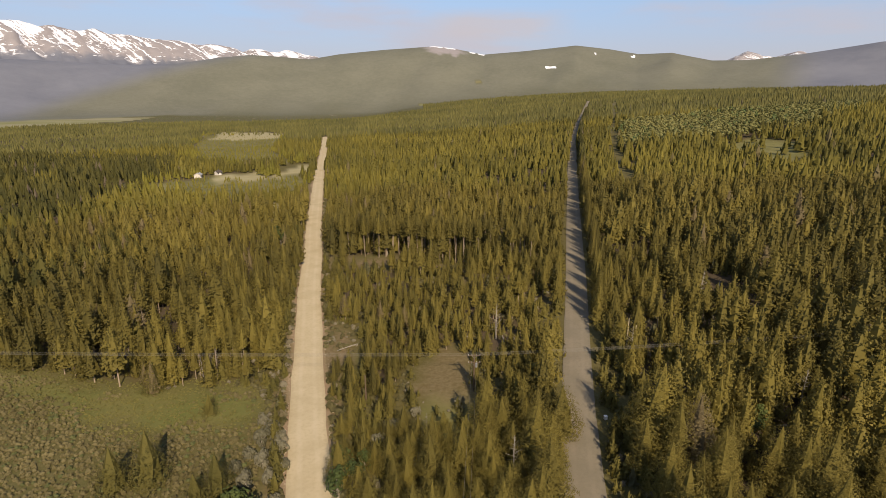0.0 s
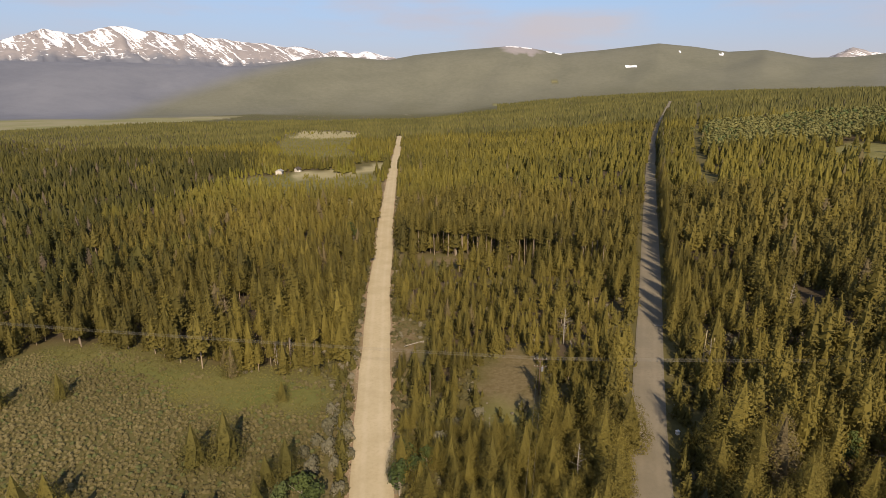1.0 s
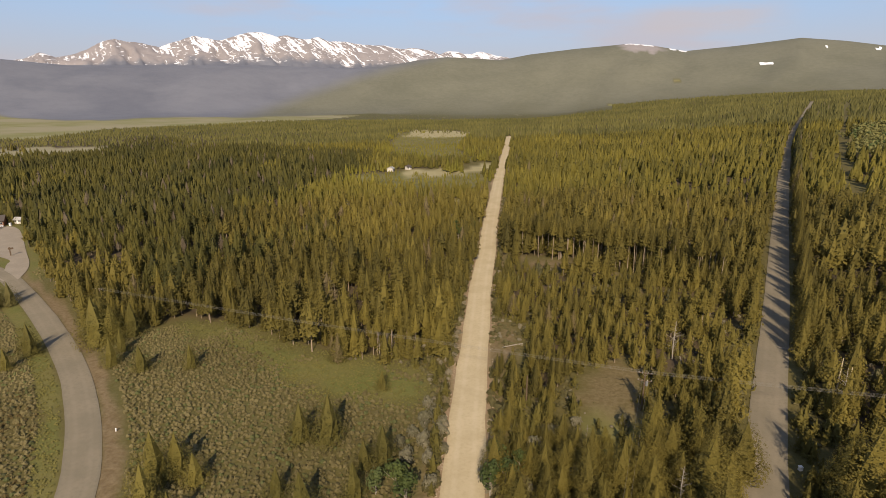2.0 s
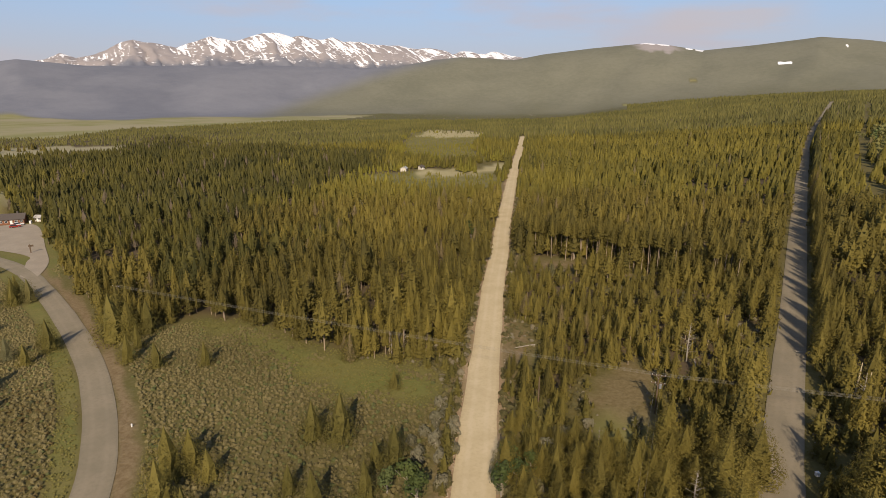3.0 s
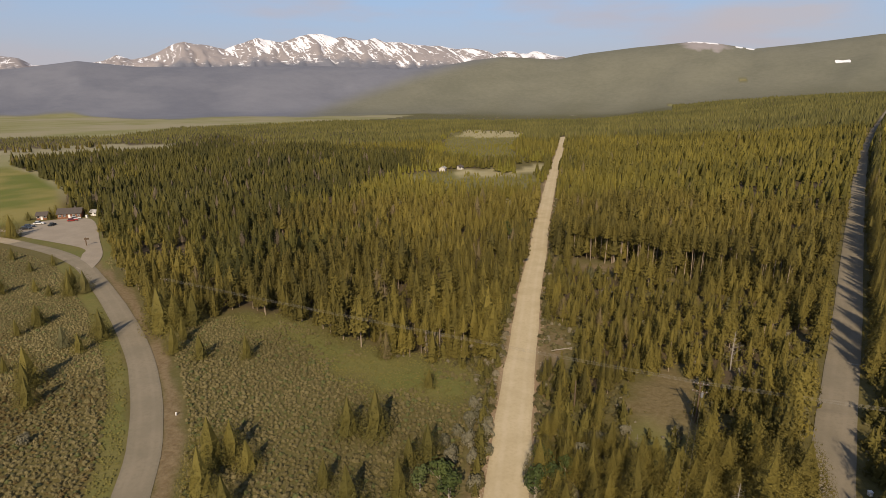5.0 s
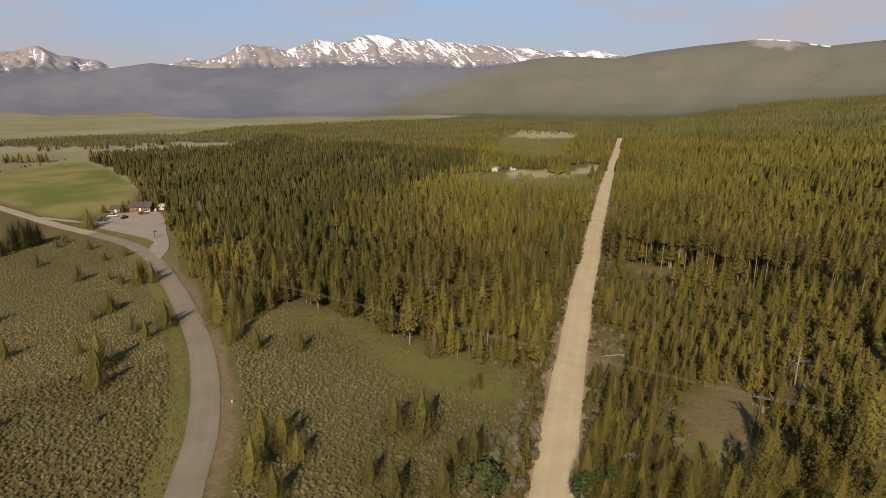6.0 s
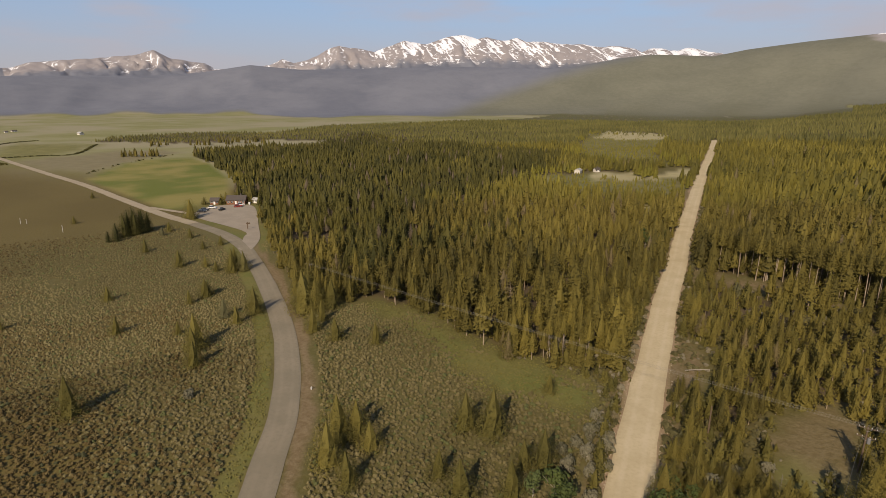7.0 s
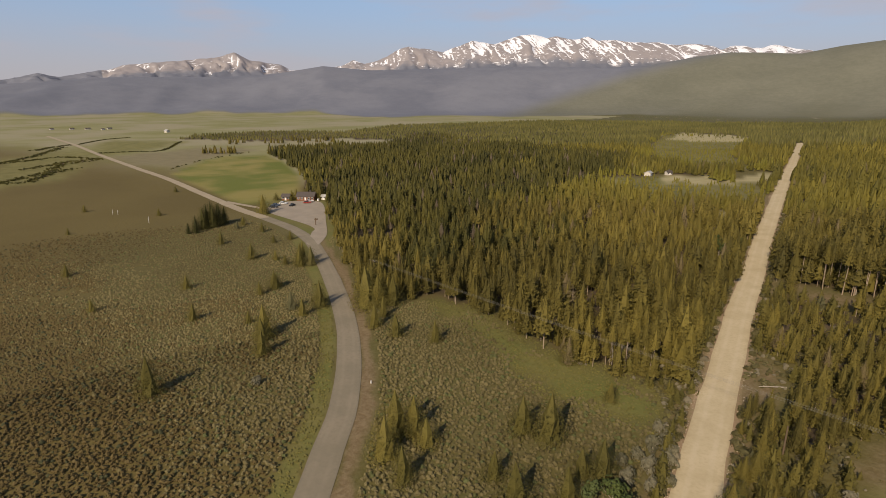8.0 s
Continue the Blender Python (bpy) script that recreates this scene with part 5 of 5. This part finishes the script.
house("barn", -1052, 360, 10, 9, 6, 3, 2, PALE, TIN, "pale ranch barn with a tin roof at the forest edge", "barn", 3, False)
for x, y, long in ((-1259, 285, 9), (-1275, 262, 7), (-1240, 318, 8), (-1290, 232, 6), (-1215, 300, 5)):
    house("ranch_building", x, y, 95, long, 5, 2.2, 1.2, PALE, ROOFING, "low pale ranch building with a dark roof", "ranch building", 3, False)

RUBBER = plain("black_rubber", (0.02, 0.02, 0.02), 0.8, 0, 4.0, 0.2)


def car(x, y, turn_deg, colour, kind, label):
    thing = tagged(new(kind), label, "car", "cars in the parking lot")
    paint = plain("car_paint", colour, 0.3, 0.1, 3.0, 0.08)
    body = box(bmesh.new(), 0, 0, 0.62, 4.5, 1.8, 0.62, 0.12)
    part("body", body, paint, thing)
    bm = bmesh.new()
    lower = [(-1.9, -0.82, 0.92), (0.9, -0.82, 0.92), (0.9, 0.82, 0.92), (-1.9, 0.82, 0.92)]
    upper = [(-1.5, -0.68, 1.52), (0.15, -0.68, 1.52), (0.15, 0.68, 1.52), (-1.5, 0.68, 1.52)]
    if kind == "pickup_truck":
        lower = [(-0.5, *v[1:]) if v[0] < 0 else v for v in lower]
        upper = [(-0.4, *v[1:]) if v[0] < 0 else v for v in upper]
    a, b = [bm.verts.new(v) for v in lower], [bm.verts.new(v) for v in upper]
    for k in range(4):
        bm.faces.new((a[k], a[(k + 1) % 4], b[(k + 1) % 4], b[k]))
    bm.faces.new(b)
    cabin = part("windows", bm, GLASS, thing, "dark tinted car windows")
    part("roof", box(bmesh.new(), (upper[0][0] + 0.15) / 2, 0, 1.55, 0.15 - upper[0][0], 1.4, 0.08, 0.03), paint, thing)
    for q in (-1.4, 1.4):
        for s in (-0.82, 0.82):
            bm = bmesh.new()
            bmesh.ops.create_cone(bm, cap_ends=True, segments=14, radius1=0.34, radius2=0.34, depth=0.22, matrix=Matrix.LocRotScale((q, s, 0.34), Euler((math.pi / 2, 0, 0)), None))
            wheel = part("wheel", bm, RUBBER, thing)
            bm = bmesh.new()
            bmesh.ops.create_cone(bm, cap_ends=True, segments=10, radius1=0.2, radius2=0.2, depth=0.24, matrix=Matrix.LocRotScale((q, s, 0.34), Euler((math.pi / 2, 0, 0)), None))
            part("rim", bm, METAL, wheel)
    for s in (-0.6, 0.6):
        part("headlight", box(bmesh.new(), 2.24, s, 0.7, 0.06, 0.35, 0.16, 0.01), TRIM, thing, "clear headlight")
    thing.matrix_basis = pose(x, y, float(land(x, y)) + 0.16, 0, 0, turn_deg)
    return thing


car(-286.5, 157.0, 35, (0.70, 0.70, 0.68), "car", "white parked car by the lodge")
car(-277.5, 157.5, 120, (0.03, 0.035, 0.04), "pickup_truck", "dark parked pickup truck in the gravel lot")
car(-278.5, 168.0, 60, (0.35, 0.04, 0.03), "car", "red parked car beside the lodge")
car(-280.5, 147.5, 40, (0.03, 0.03, 0.035), "car", "black parked car at the lot's edge")
car(-284.0, 151.0, 40, (0.05, 0.06, 0.08), "car", "dark blue parked car at the lot's edge")
car(-281.5, 171.5, 60, (0.65, 0.65, 0.64), "car", "white parked car in front of the lodge")


# ---- small things ----
def stake(x, y, tall, mat, label, category="post", wide=0.14):
    thing = tagged(new("marker_post"), label, category)
    part("post", box(bmesh.new(), 0, 0, tall / 2 - 0.1, wide, wide, tall + 0.2, 0.01), mat, thing)
    part("cap", drum(bmesh.new(), 0, 0, tall, tall + 0.06, wide * 0.7, wide * 0.2, 8), mat, thing)
    thing.matrix_basis = pose(x, y, float(land(x, y)), 0, 4, 0)


stake(-326, 78.7, 2.8, TRIM, "pale wooden post standing in the dry plain")
stake(-323.5, 80.5, 2.4, TRIM, "pale wooden post standing in the dry plain")
stake(-288.9, 84.8, 3.4, TRIM, "tall pale wooden post standing in the dry plain")
stake(-84.2, 63.2, 0.6, TRIM, "small white marker post on the road verge", wide=0.22)


def board_sign(x, y, turn_deg):
    thing = tagged(new("entrance_sign"), "dark wooden sign board on a post at the lot's entrance", "sign")
    part("post", box(bmesh.new(), 0, 0, 1.6, 0.4, 0.4, 3.6, 0.02), POLE, thing)
    part("board", box(bmesh.new(), 0.35, 0, 2.8, 1.7, 0.14, 0.7, 0.02), POLE, thing)
    thing.matrix_basis = pose(x, y, float(land(x, y)) + 0.1, 0, 0, turn_deg)


board_sign(-224.5, 139.2, 55)


def utility_box(x, y, size, turn_deg, label):
    thing = tagged(new("utility_box"), label, "utility box")
    part("body", box(bmesh.new(), 0, 0, size[2] / 2 - 0.05, size[0], size[1], size[2] + 0.1, 0.03), TRIM, thing)
    part("lid", box(bmesh.new(), 0, 0, size[2] + 0.03, size[0] + 0.06, size[1] + 0.06, 0.08, 0.02), TRIM, thing)
    thing.matrix_basis = pose(x, y, float(land(x, y)), 0, 0, turn_deg)


def boulder(x, y, size, label):
    r = random.Random(int(x * 7))
    bm = bmesh.new()
    bmesh.ops.create_icosphere(bm, subdivisions=3, radius=1.0)
    for v in bm.verts:
        v.co *= 1 + 0.28 * noise.noise(v.co * 1.3 + Vector((x, y, 0))) + 0.08 * noise.noise(v.co * 4)
        v.co = Vector((v.co.x * size[0], v.co.y * size[1], max(v.co.z, -0.5) * size[2]))
    ob = part("boulder", bm, PALE_STONE)
    ob.matrix_basis = pose(x, y, float(land(x, y)) + size[2] * 0.2, 0, 0, r.uniform(0, 90))
    tagged(ob, label, "boulder", "pale boulders among the pines")


PALE_STONE = plain("white_stone", (0.55, 0.53, 0.50), 0.85, 0, 1.5, 0.25)
boulder(53.2, 104.6, (1.1, 0.7, 0.5), "whitish boulder on the forest floor")
boulder(55.0, 103.8, (0.6, 0.5, 0.35), "small whitish boulder on the forest floor")
utility_box(28.6, 84.6, (0.55, 0.5, 0.6), 20, "small white utility box beside the asphalt road")
utility_box(-281, 177, (0.9, 0.9, 1.3), 20, "white bin by the trees at the lot")
